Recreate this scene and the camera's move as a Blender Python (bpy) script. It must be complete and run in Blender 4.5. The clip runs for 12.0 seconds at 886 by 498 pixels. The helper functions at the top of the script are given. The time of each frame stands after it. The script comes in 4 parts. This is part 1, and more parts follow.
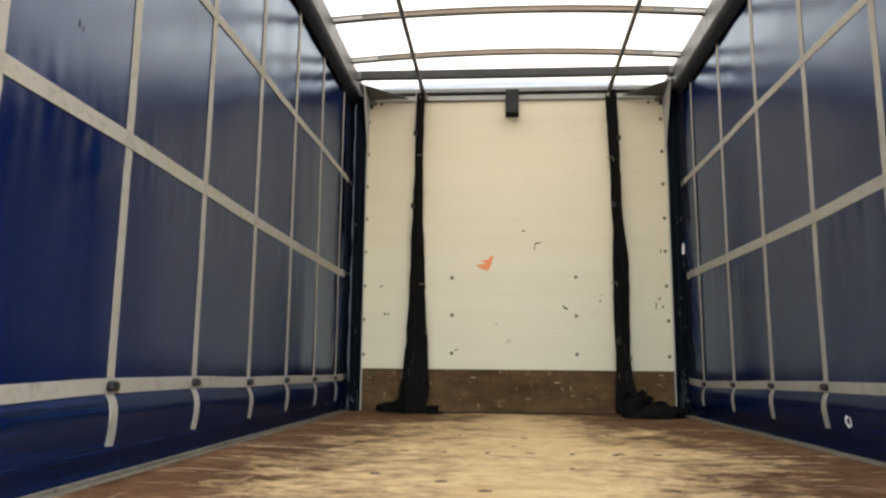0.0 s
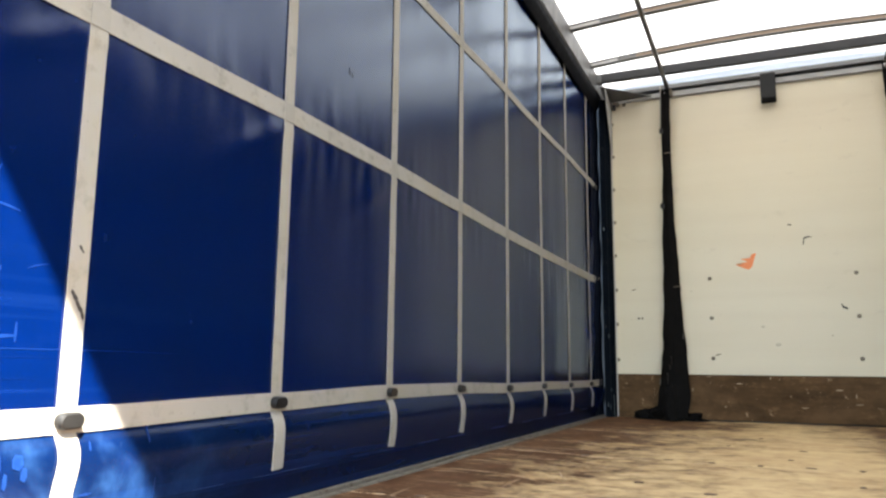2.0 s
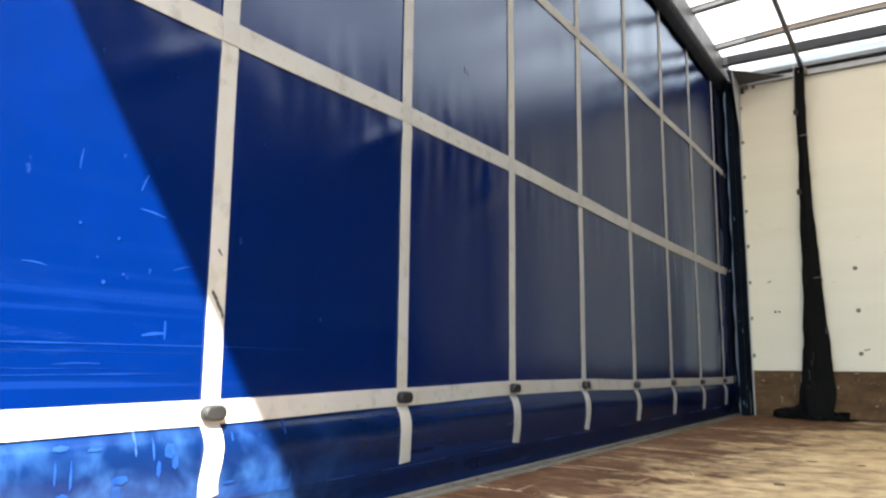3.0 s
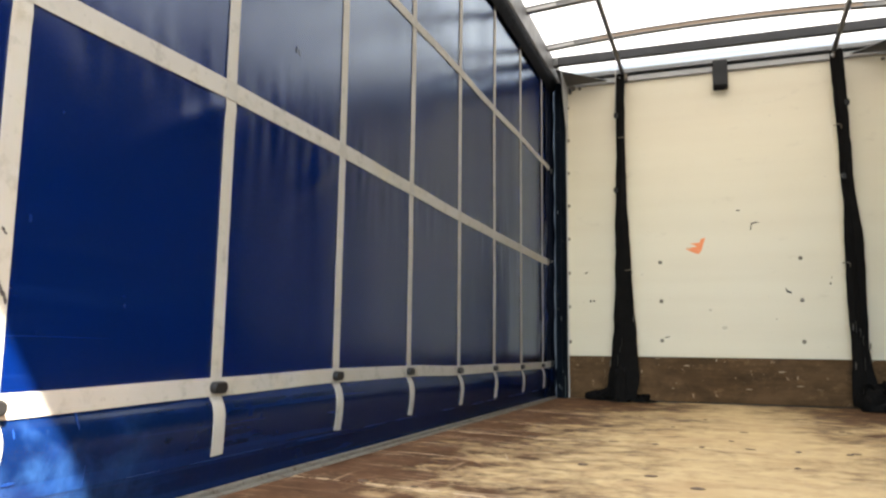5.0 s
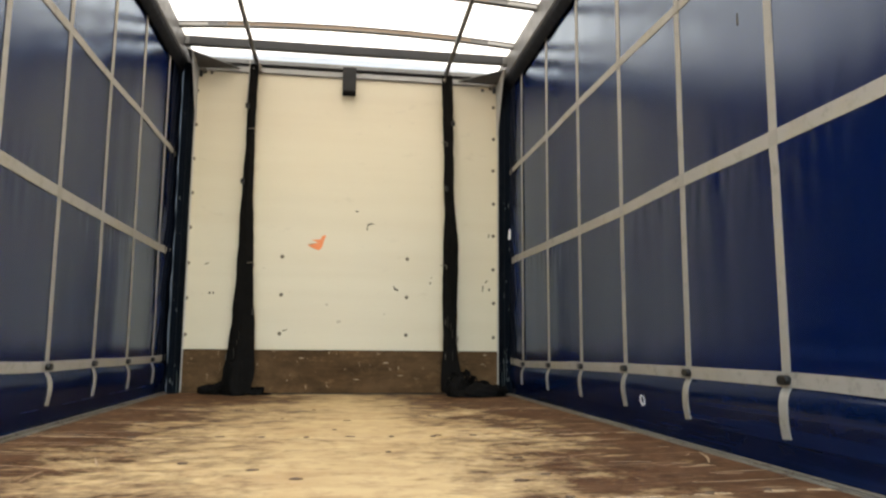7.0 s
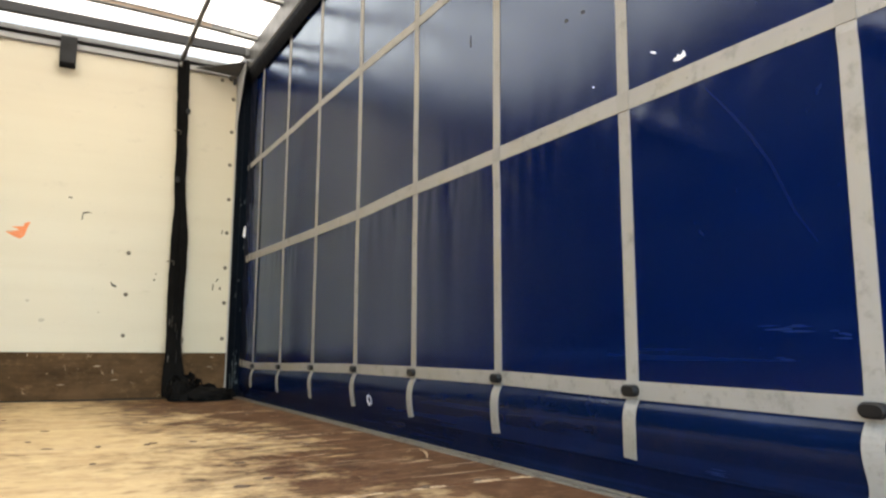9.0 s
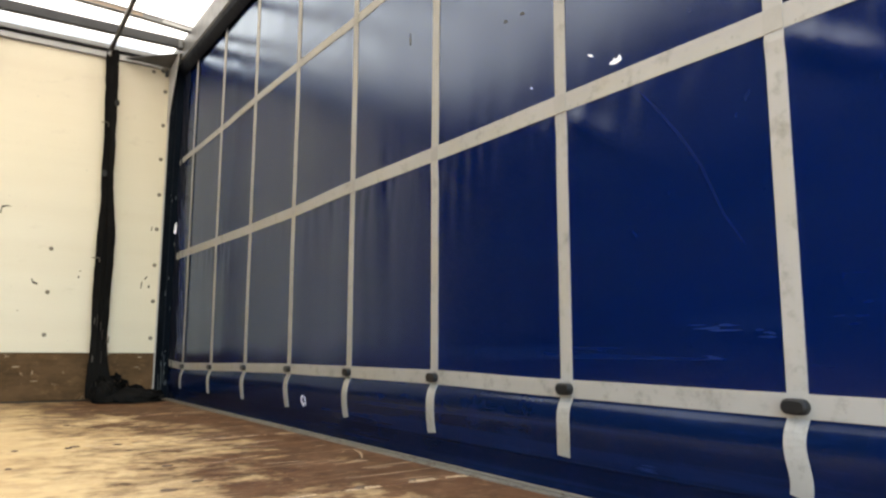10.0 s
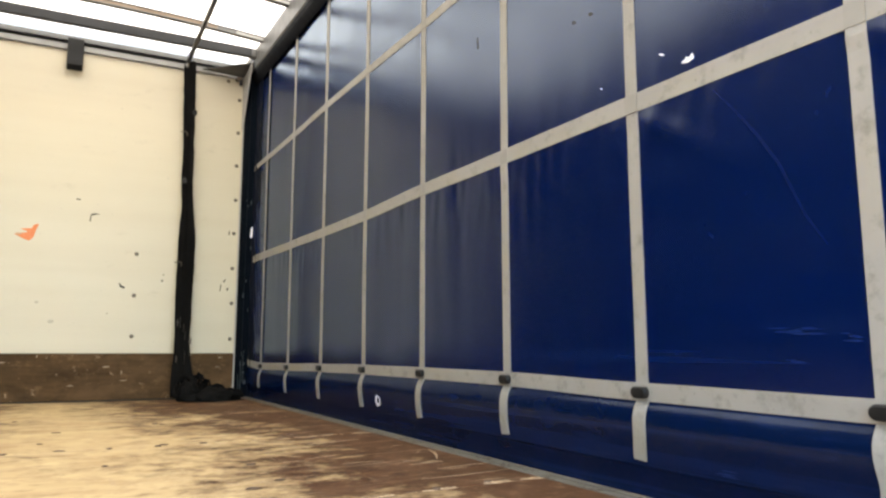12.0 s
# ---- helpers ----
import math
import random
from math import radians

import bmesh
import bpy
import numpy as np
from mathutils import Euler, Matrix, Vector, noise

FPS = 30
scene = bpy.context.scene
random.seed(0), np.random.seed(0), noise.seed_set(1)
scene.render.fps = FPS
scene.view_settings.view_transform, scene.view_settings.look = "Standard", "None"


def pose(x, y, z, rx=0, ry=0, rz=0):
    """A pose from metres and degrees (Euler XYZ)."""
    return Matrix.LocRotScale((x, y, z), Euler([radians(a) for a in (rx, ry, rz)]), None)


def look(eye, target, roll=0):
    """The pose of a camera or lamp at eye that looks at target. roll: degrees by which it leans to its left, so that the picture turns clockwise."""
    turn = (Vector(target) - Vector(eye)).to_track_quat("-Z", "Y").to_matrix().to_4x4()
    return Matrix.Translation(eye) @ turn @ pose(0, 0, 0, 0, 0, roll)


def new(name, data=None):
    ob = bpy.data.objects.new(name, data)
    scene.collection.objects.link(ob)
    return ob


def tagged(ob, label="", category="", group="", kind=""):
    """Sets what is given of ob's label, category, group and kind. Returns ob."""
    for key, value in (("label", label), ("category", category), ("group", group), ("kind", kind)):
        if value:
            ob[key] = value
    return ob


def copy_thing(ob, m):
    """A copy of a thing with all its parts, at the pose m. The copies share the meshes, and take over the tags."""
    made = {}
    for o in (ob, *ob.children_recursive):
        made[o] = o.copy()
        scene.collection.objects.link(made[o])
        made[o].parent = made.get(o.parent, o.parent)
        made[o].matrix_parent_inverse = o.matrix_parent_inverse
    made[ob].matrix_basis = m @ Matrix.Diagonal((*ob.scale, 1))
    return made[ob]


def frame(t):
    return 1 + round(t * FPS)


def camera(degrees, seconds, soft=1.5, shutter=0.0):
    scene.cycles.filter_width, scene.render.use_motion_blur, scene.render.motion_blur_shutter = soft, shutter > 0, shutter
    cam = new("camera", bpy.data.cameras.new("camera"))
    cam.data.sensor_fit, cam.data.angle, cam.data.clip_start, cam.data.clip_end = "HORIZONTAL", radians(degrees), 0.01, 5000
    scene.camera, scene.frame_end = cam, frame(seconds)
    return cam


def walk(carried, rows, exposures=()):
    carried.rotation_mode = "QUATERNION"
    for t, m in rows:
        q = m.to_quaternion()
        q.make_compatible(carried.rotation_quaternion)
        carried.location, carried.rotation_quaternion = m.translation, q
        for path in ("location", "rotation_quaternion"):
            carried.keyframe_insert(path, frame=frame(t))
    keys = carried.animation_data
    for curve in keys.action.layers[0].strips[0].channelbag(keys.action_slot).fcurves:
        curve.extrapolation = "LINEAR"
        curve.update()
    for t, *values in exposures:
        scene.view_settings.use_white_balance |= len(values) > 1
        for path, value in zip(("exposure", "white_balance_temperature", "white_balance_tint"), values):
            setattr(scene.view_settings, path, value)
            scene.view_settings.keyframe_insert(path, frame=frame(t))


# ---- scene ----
cam = camera(61.64, 12.0, soft=2.4)
PATH = [
    (0, (-0.130, 0.087, 0.340), (-0.272, 2.057, 0.655), 0.55),
    (0.5, (-0.144, 0.058, 0.357), (-0.351, 2.022, 0.674), 0.65),
    (1, (-0.145, 0.049, 0.356), (-0.550, 1.981, 0.674), 0.59),
    (1.5, (-0.145, 0.044, 0.353), (-0.749, 1.924, 0.672), 0.56),
    (2, (-0.131, 0.032, 0.354), (-0.911, 1.847, 0.672), 0.57),
    (2.5, (-0.132, 0.028, 0.352), (-1.062, 1.771, 0.665), 0.52),
    (2.7, (-0.132, 0.027, 0.350), (-1.118, 1.740, 0.662), 0.55),
    (3.1, (-0.125, 0.032, 0.352), (-1.217, 1.680, 0.656), 0.54),
    (3.5, (-0.117, 0.037, 0.354), (-1.278, 1.639, 0.650), 0.53),
    (3.9, (-0.110, 0.042, 0.355), (-1.266, 1.648, 0.645), 0.52),
    (4.3, (-0.103, 0.047, 0.357), (-1.136, 1.736, 0.639), 0.51),
    (4.5, (-0.105, 0.052, 0.363), (-1.037, 1.800, 0.637), 0.65),
    (5, (-0.104, 0.059, 0.366), (-0.784, 1.921, 0.633), 0.69),
    (5.5, (-0.110, 0.069, 0.365), (-0.525, 2.008, 0.628), 0.66),
    (6, (-0.093, 0.078, 0.367), (-0.300, 2.050, 0.627), 0.65),
    (6.5, (-0.080, 0.087, 0.366), (-0.010, 2.069, 0.626), 0.62),
    (7, (-0.071, 0.092, 0.369), (0.215, 2.055, 0.627), 0.52),
    (7.5, (-0.062, 0.096, 0.367), (0.418, 2.020, 0.627), 0.51),
    (7.7, (-0.063, 0.094, 0.369), (0.492, 1.998, 0.628), 0.45),
    (8.1, (-0.060, 0.098, 0.369), (0.636, 1.954, 0.630), 0.45),
    (8.5, (-0.057, 0.101, 0.368), (0.763, 1.906, 0.632), 0.45),
    (8.9, (-0.054, 0.105, 0.367), (0.869, 1.859, 0.634), 0.45),
    (9.3, (-0.051, 0.109, 0.367), (0.949, 1.819, 0.636), 0.45),
    (9.5, (-0.050, 0.112, 0.369), (0.983, 1.804, 0.635), 0.35),
    (10, (-0.047, 0.116, 0.364), (1.042, 1.772, 0.634), 0.43),
    (10.5, (-0.044, 0.118, 0.369), (1.074, 1.754, 0.635), 0.38),
    (11, (-0.047, 0.115, 0.369), (1.097, 1.733, 0.634), 0.32),
    (11.5, (-0.056, 0.105, 0.376), (1.036, 1.760, 0.638), 0.24),
    (12, (-0.068, 0.103, 0.379), (0.865, 1.852, 0.641), 0.22),
]
# stops by which the picture brightens and darkens on the way
EXPOSE = [(0, -0.26, 7000), (1, -0.26, 6900), (2, -0.27, 6550), (2.5, -0.22, 6350), (4.3, 0.12, 6300), (4.5, 0.12, 6350), (5, -0.09, 6750), (5.5, -0.26, 7050),
          (6.5, -0.20, 7200), (7.5, -0.12, 7200), (9.5, 0.20, 7100), (10.5, 0.28, 7120), (11, 0.32, 7120), (11.5, 0.35, 7120), (12, 0.20, 7100)]
walk(cam, [(t, look(eye, target, roll)) for t, eye, target, roll in PATH],
     exposures=[(t, 4.16 + e, k, 9) for t, e, k in EXPOSE])

# ---- world and sun: the sun stands behind the open tail and to the right ----
SUN_WAY = Vector((-1.15, 1.0, -1.541)).normalized()
sky = bpy.data.worlds.new("sky")
scene.world = sky
sky.use_nodes = True
sky_tex = sky.node_tree.nodes.new("ShaderNodeTexSky")
sky_tex.sky_type, sky_tex.sun_disc = "NISHITA", False
sky_tex.sun_elevation = math.asin(-SUN_WAY.z)
sky_tex.sun_rotation = math.atan2(-SUN_WAY.x, -SUN_WAY.y)
back = sky.node_tree.nodes["Background"]
back.inputs[1].default_value = 0.10
sky.node_tree.links.new(sky_tex.outputs[0], back.inputs[0])
lamp = bpy.data.lights.new("sun", "SUN")
lamp.energy, lamp.angle, lamp.color = 5.0, radians(0.6), (1.0, 0.95, 0.88)
sun = new("sun", lamp)
sun.matrix_world = look((3, -4, 9), Vector((3, -4, 9)) + SUN_WAY)

# ---- sizes of the body, in metres ----
HALF = 1.255         # curtain to the middle
REAR, FRONT = -0.33, 5.72
LOW, MID, HIGH = 0.266, 1.011, 1.731   # heights of the level straps
FIRST = {-1: 0.374, 1: 0.306}          # first upright strap of each side
STEP = {-1: 0.6120, 1: 0.6122}         # from strap to strap
# by how many millimetres each level strap hangs off its height, at every upright strap
HANG = {(-1, LOW): (-10, -7, 2, 12, 11, 1, 0, -4, -5, 7), (1, LOW): (0, 2, 5, 13, 12, 9, 1, -10, -19, 8),
        (-1, MID): (-6, -4, 6, 8, 4, -3, -4, -2, 0, 10), (1, MID): (1, 1, 1, 0, 2, -9, -8, -4, 0, -8),
        (-1, HIGH): (0, 0, 0, 0, 2, 10, 6, 14, 10, 6), (1, HIGH): (-10, -10, -10, -10, -14, -8, -6, -18, -25, -40)}
JOINT, BOARD = 1.882, 1.25             # one joint of the floor boards, and a board's length
OFF = 0.017          # the front frame stands a little to one side of the curtains' middle


# ---- material helpers ----
class Mat:
    """A principled material and short ways to add nodes to it."""

    def __init__(self, name, color=(0.5, 0.5, 0.5), rough=0.5, metal=0.0, spec=0.5):
        self.m = bpy.data.materials.new(name)
        self.m.use_nodes = True
        self.t = self.m.node_tree
        self.b = self.t.nodes["Principled BSDF"]
        self.set("Base Color", (*color, 1))
        self.set("Roughness", rough)
        self.set("Metallic", metal)
        self.set("Specular IOR Level", spec)
        self.pos = self.t.nodes.new("ShaderNodeTexCoord").outputs["Object"]

    def set(self, socket, value):
        if isinstance(value, bpy.types.NodeSocket):
            self.t.links.new(value, self.b.inputs[socket])
        else:
            self.b.inputs[socket].default_value = value

    def put(self, socket, value):
        if isinstance(value, bpy.types.NodeSocket):
            self.t.links.new(value, socket)
        else:
            socket.default_value = value

    def scaled(self, sx, sy, sz, shift=(0, 0, 0)):
        n = self.t.nodes.new("ShaderNodeMapping")
        n.inputs["Scale"].default_value = (sx, sy, sz)
        n.inputs["Location"].default_value = shift
        self.t.links.new(self.pos, n.inputs["Vector"])
        return n.outputs[0]

    def noise(self, scale, detail=4, rough=0.55, at=None, warp=0.0):
        n = self.t.nodes.new("ShaderNodeTexNoise")
        n.inputs["Scale"].default_value = scale
        n.inputs["Detail"].default_value = detail
        n.inputs["Roughness"].default_value = rough
        n.inputs["Distortion"].default_value = warp
        self.t.links.new(at or self.pos, n.inputs["Vector"])
        return n.outputs["Fac"]

    def ramp(self, fac, *stops):
        n = self.t.nodes.new("ShaderNodeValToRGB")
        e = n.color_ramp.elements
        while len(e) < len(stops):
            e.new(0.5)
        for k, (p, c) in enumerate(stops):
            e[k].position = p
            e[k].color = (c, c, c, 1) if isinstance(c, (int, float)) else (*c, 1)
        self.put(n.inputs[0], fac)
        return n.outputs[0]

    def mix(self, fac, a, b, kind="MIX"):
        n = self.t.nodes.new("ShaderNodeMix")
        n.data_type, n.blend_type = "RGBA", kind
        self.put(n.inputs[0], fac)
        for k, v in ((6, a), (7, b)):
            self.put(n.inputs[k], (*v, 1) if isinstance(v, tuple) else v)
        return n.outputs[2]

    def calc(self, op, a, b=0.0, c=0.0):
        n = self.t.nodes.new("ShaderNodeMath")
        n.operation = op
        for k, v in enumerate((a, b, c)):
            self.put(n.inputs[k], v)
        return n.outputs[0]

    def axis(self, k):
        n = self.t.nodes.new("ShaderNodeSeparateXYZ")
        self.t.links.new(self.pos, n.inputs[0])
        return n.outputs[k]

    def bump(self, height, strength=0.3, distance=0.002):
        n = self.t.nodes.new("ShaderNodeBump")
        n.inputs["Strength"].default_value = strength
        n.inputs["Distance"].default_value = distance
        self.t.links.new(height, n.inputs["Height"])
        self.t.links.new(n.outputs[0], self.b.inputs["Normal"])


def blue_tarp(name="blue_tarp", lo=(0.0001, 0.0037, 0.0305), hi=(0.0002, 0.0051, 0.0415), shine=1.0):
    a = Mat(name, rough=0.3)
    hue = a.mix(a.noise(1.3, 5), lo, hi)
    hue = a.mix(a.ramp(a.noise(9, 6, 0.7), (0.5, 0), (0.8, 0.15)), hue, (0.0004, 0.009, 0.100))
    # level scuffs low down, where loads have rubbed
    z = a.axis(2)
    low = a.ramp(z, (0.05, 0.3), (0.33, 0.3), (0.5, 0.08), (0.75, 0.0))
    rear = a.calc("MULTIPLY", a.ramp(a.calc("ADD", a.axis(0), 1.0), (0.0, 1), (0.2, 0)), a.ramp(a.calc("MULTIPLY", a.axis(1), 0.5), (0.5, 1), (0.75, 0)))
    scuff = a.ramp(a.noise(6, 5, 0.6, a.scaled(1, 0.55, 4.5)), (0.57, 0), (0.66, 1))
    hue = a.mix(a.calc("MULTIPLY", a.calc("MULTIPLY", scuff, low), 0.12), hue, (0.03, 0.085, 0.28))
    streaks = a.ramp(a.noise(20, 6, 0.65, a.scaled(1, 0.9, 0.5)), (0.30, 0), (0.78, 1))
    blots = a.ramp(a.noise(9, 3, 0.6, a.scaled(1, 0.8, 1.0, (0, 2.3, 0.4)), 0.4), (0.40, 0), (0.66, 1))
    skirt = a.ramp(z, (0.21, 1), (0.25, 0.0))
    hue = a.mix(a.calc("MULTIPLY", a.calc("MULTIPLY", a.calc("MULTIPLY", streaks, blots), skirt), a.calc("MULTIPLY", rear, 0.42)), hue, (0.036, 0.105, 0.27))
    # faint level lines where the cloth was folded
    lines = a.ramp(a.noise(3.0, 3, 0.6, a.scaled(1, 0.10, 9.0)), (0.56, 0), (0.63, 1))
    hue = a.mix(a.calc("MULTIPLY", a.calc("MULTIPLY", lines, a.ramp(z, (0.30, 1), (0.62, 0.15))), 0.08), hue, (0.012, 0.050, 0.20))
    specks = a.ramp(a.noise(38, 2, 0.5, a.scaled(1, 1.3, 0.8)), (0.71, 0), (0.78, 1))
    hue = a.mix(a.calc("MULTIPLY", specks, 0.05), hue, (0.05, 0.12, 0.27))
    a.set("Base Color", hue)
    a.set("Roughness", 0.6)
    a.set("Specular IOR Level", 0.0)
    a.bump(a.noise(16, 2, 0.5), 0.045, 0.0015)
    gloss = a.t.nodes.new("ShaderNodeBsdfGlossy")
    gloss.distribution = "BECKMANN"
    a.put(gloss.inputs["Roughness"], a.ramp(a.noise(4, 5, 0.65), (0.3, 0.20), (0.75, 0.27)))
    a.t.links.new(a.b.inputs["Normal"].links[0].from_socket, gloss.inputs["Normal"])
    both = a.t.nodes.new("ShaderNodeMixShader")
    gloss.inputs["Color"].default_value = (0.77, 0.885, 1.0, 1)
    edge = a.t.nodes.new("ShaderNodeFresnel")
    edge.inputs["IOR"].default_value = 1.40
    dust = a.ramp(a.noise(2.5, 6, 0.7), (0.3, 0.037), (0.75, 0.027))
    a.put(both.inputs[0], a.calc("MULTIPLY", a.calc("MULTIPLY_ADD", edge.outputs[0], 0.70, dust), shine))
    a.t.links.new(a.b.outputs[0], both.inputs[1])
    a.t.links.new(gloss.outputs[0], both.inputs[2])
    a.t.links.new(both.outputs[0], a.t.nodes["Material Output"].inputs[0])
    return a.m


def webbing():
    a = Mat("grey_webbing", rough=0.75, spec=0.3)
    hue = a.mix(a.noise(5, 5, 0.65), (0.21, 0.197, 0.168), (0.295, 0.277, 0.24))
    hue = a.mix(a.ramp(a.noise(16, 6, 0.7), (0.53, 0), (0.76, 0.75)), hue, (0.10, 0.088, 0.066))
    hue = a.mix(a.ramp(a.noise(3.5, 5, 0.6), (0.52, 0), (0.72, 0.55)), hue, (0.27, 0.235, 0.160))
    hue = a.mix(a.ramp(a.noise(60, 3, 0.6), (0.66, 0), (0.74, 0.5)), hue, (0.13, 0.115, 0.09))
    a.set("Base Color", hue)
    a.bump(a.noise(500, 2, 0.5), 0.3, 0.001)
    return a.m


def stitched():
    a = Mat("stitched_webbing", rough=0.8, spec=0.2)
    hue = a.mix(a.noise(14, 5, 0.65), (0.20, 0.187, 0.158), (0.282, 0.265, 0.228))
    a.set("Base Color", hue)
    a.bump(a.noise(260, 2, 0.5), 0.5, 0.001)
    return a.m


def plain(name, lo, hi, rough=0.5, metal=0.0, scale=7.0, chips=None, chip_at=0.66, bump=0.15, spec=0.3):
    """Paint or metal with grain, mottling and, where chips is a colour, flaked spots."""
    a = Mat(name, rough=rough, metal=metal, spec=spec)
    hue = a.mix(a.noise(scale, 6, 0.65), lo, hi)
    if chips:
        hue = a.mix(a.ramp(a.noise(scale * 2.5, 6, 0.75), (chip_at, 0), (chip_at + 0.03, 1)), hue, chips)
    a.set("Base Color", hue)
    a.set("Roughness", a.ramp(a.noise(scale * 3, 4), (0.3, max(0.05, rough - 0.08)), (0.7, min(1, rough + 0.1))))
    a.bump(a.noise(scale * 20, 4), bump, 0.001)
    return a.m


def panel_white():
    a = Mat("white_panel", rough=0.42)
    hue = a.mix(a.noise(1.1, 5, 0.6), (0.528, 0.472, 0.338), (0.579, 0.519, 0.382))
    bands = a.noise(3, 3, 0.5, a.scaled(0.12, 1, 2.2))
    hue = a.mix(a.ramp(bands, (0.4, 0), (0.7, 0.35)), hue, (0.495, 0.425, 0.295))
    smear = a.noise(5, 6, 0.7, a.scaled(0.8, 1, 1.6))
    hue = a.mix(a.ramp(smear, (0.62, 0), (0.8, 0.5)), hue, (0.38, 0.325, 0.24))
    specks = a.ramp(a.noise(55, 2, 0.5), (0.74, 0), (0.78, 0.6))
    hue = a.mix(specks, hue, (0.35, 0.31, 0.25))
    a.set("Base Color", hue)
    a.bump(a.noise(40, 4), 0.08, 0.002)
    return a.m


def floor_ply():
    a = Mat("worn_plywood", rough=0.5, spec=0.08)
    a.set("IOR", 1.33)
    off = a.calc("ABSOLUTE", a.calc("ADD", a.axis(0), 0.03))
    broad = a.noise(1.5, 5, 0.6, a.scaled(0.9, 1.0, 1, (3.1, 0.4, 0)), 0.4)
    blots = a.noise(5.0, 6, 0.60, a.scaled(1.0, 0.9, 1, (1.4, 2.2, 0)), 0.5)
    rubs = a.noise(12, 5, 0.58, a.scaled(0.75, 1.0, 1, (2, 5, 0)), 0.5)
    small = a.noise(40, 6, 0.72, a.scaled(0.9, 1.0, 1))
    worn = a.calc("MULTIPLY_ADD", off, -0.90, 0.94)
    for part_of, much in ((broad, 1.3), (blots, 1.3), (rubs, 1.1), (small, 0.55)):
        worn = a.calc("ADD", worn, a.calc("MULTIPLY", a.calc("SUBTRACT", part_of, 0.5), much))
    # unseen boards at the tail coloured darker, to cut the light they throw back
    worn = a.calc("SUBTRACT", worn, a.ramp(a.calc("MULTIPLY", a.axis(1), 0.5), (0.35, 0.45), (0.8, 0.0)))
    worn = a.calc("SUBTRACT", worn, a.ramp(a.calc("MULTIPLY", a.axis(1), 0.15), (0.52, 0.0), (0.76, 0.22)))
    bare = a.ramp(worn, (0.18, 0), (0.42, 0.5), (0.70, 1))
    grain = a.noise(7, 7, 0.68, a.scaled(0.6, 1.6, 1), 0.8)
    wood = a.mix(a.ramp(grain, (0.3, 0), (0.7, 1)), (0.41, 0.290, 0.145), (0.54, 0.405, 0.215))
    wood = a.mix(a.ramp(a.noise(9, 7, 0.70, a.scaled(0.85, 0.9, 1)), (0.48, 0), (0.66, 0.60)), wood, (0.27, 0.165, 0.086))
    wood = a.mix(a.ramp(a.noise(3.2, 6, 0.62, a.scaled(0.7, 1.1, 1, (6, 3, 0)), 0.4), (0.50, 0), (0.72, 0.45)), wood, (0.33, 0.205, 0.100))
    film = a.mix(a.ramp(a.noise(8, 7, 0.72, a.scaled(0.95, 0.9, 1)), (0.34, 0), (0.66, 1)), (0.040, 0.0190, 0.0095), (0.105, 0.053, 0.0275))
    film = a.mix(a.ramp(a.noise(22, 7, 0.76, a.scaled(0.8, 1.0, 1)), (0.52, 0), (0.68, 0.7)), film, (0.21, 0.125, 0.067))
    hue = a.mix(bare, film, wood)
    # scratches across and along the boards
    for at, lo, hi, c in ((a.scaled(0.30, 8.0, 1, (1, 7, 0)), 0.61, 0.66, (0.46, 0.34, 0.21)), (a.scaled(0.7, 5.0, 1, (4, 1, 0)), 0.63, 0.68, (0.40, 0.28, 0.17)),
                          (a.scaled(5.0, 0.6, 1, (9, 3, 0)), 0.66, 0.70, (0.36, 0.25, 0.15))):
        hue = a.mix(a.ramp(a.noise(4, 4, 0.62, at, 0.5), (lo, 0), (hi, 0.35)), hue, c)
    dark = a.ramp(a.noise(9, 4, 0.55, a.scaled(0.8, 1.0, 1, (5, 2, 0))), (0.62, 0), (0.74, 0.6))
    hue = a.mix(dark, hue, (0.15, 0.085, 0.045))
    # worn pale edges along the joints between the boards
    turn = a.calc("FRACT", a.calc("MULTIPLY_ADD", a.axis(1), 1 / BOARD, 0.5 - JOINT / BOARD))
    gap = a.calc("MULTIPLY", a.calc("ABSOLUTE", a.calc("SUBTRACT", turn, 0.5)), BOARD)
    reach = a.calc("MULTIPLY", a.ramp(a.noise(7, 6, 0.7, a.scaled(1, 0.6, 1, (8, 0, 0))), (0.42, 0.0), (0.72, 1)), 0.034)
    chipped = a.calc("GREATER_THAN", reach, gap)
    hue = a.mix(a.calc("MULTIPLY", chipped, a.ramp(small, (0.36, 0.2), (0.56, 0.85))), hue, (0.42, 0.305, 0.185))
    a.set("Base Color", hue)
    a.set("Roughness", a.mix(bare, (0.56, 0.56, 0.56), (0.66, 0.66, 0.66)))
    a.bump(a.mix(0.4, grain, small), 0.35, 0.002)
    return a.m


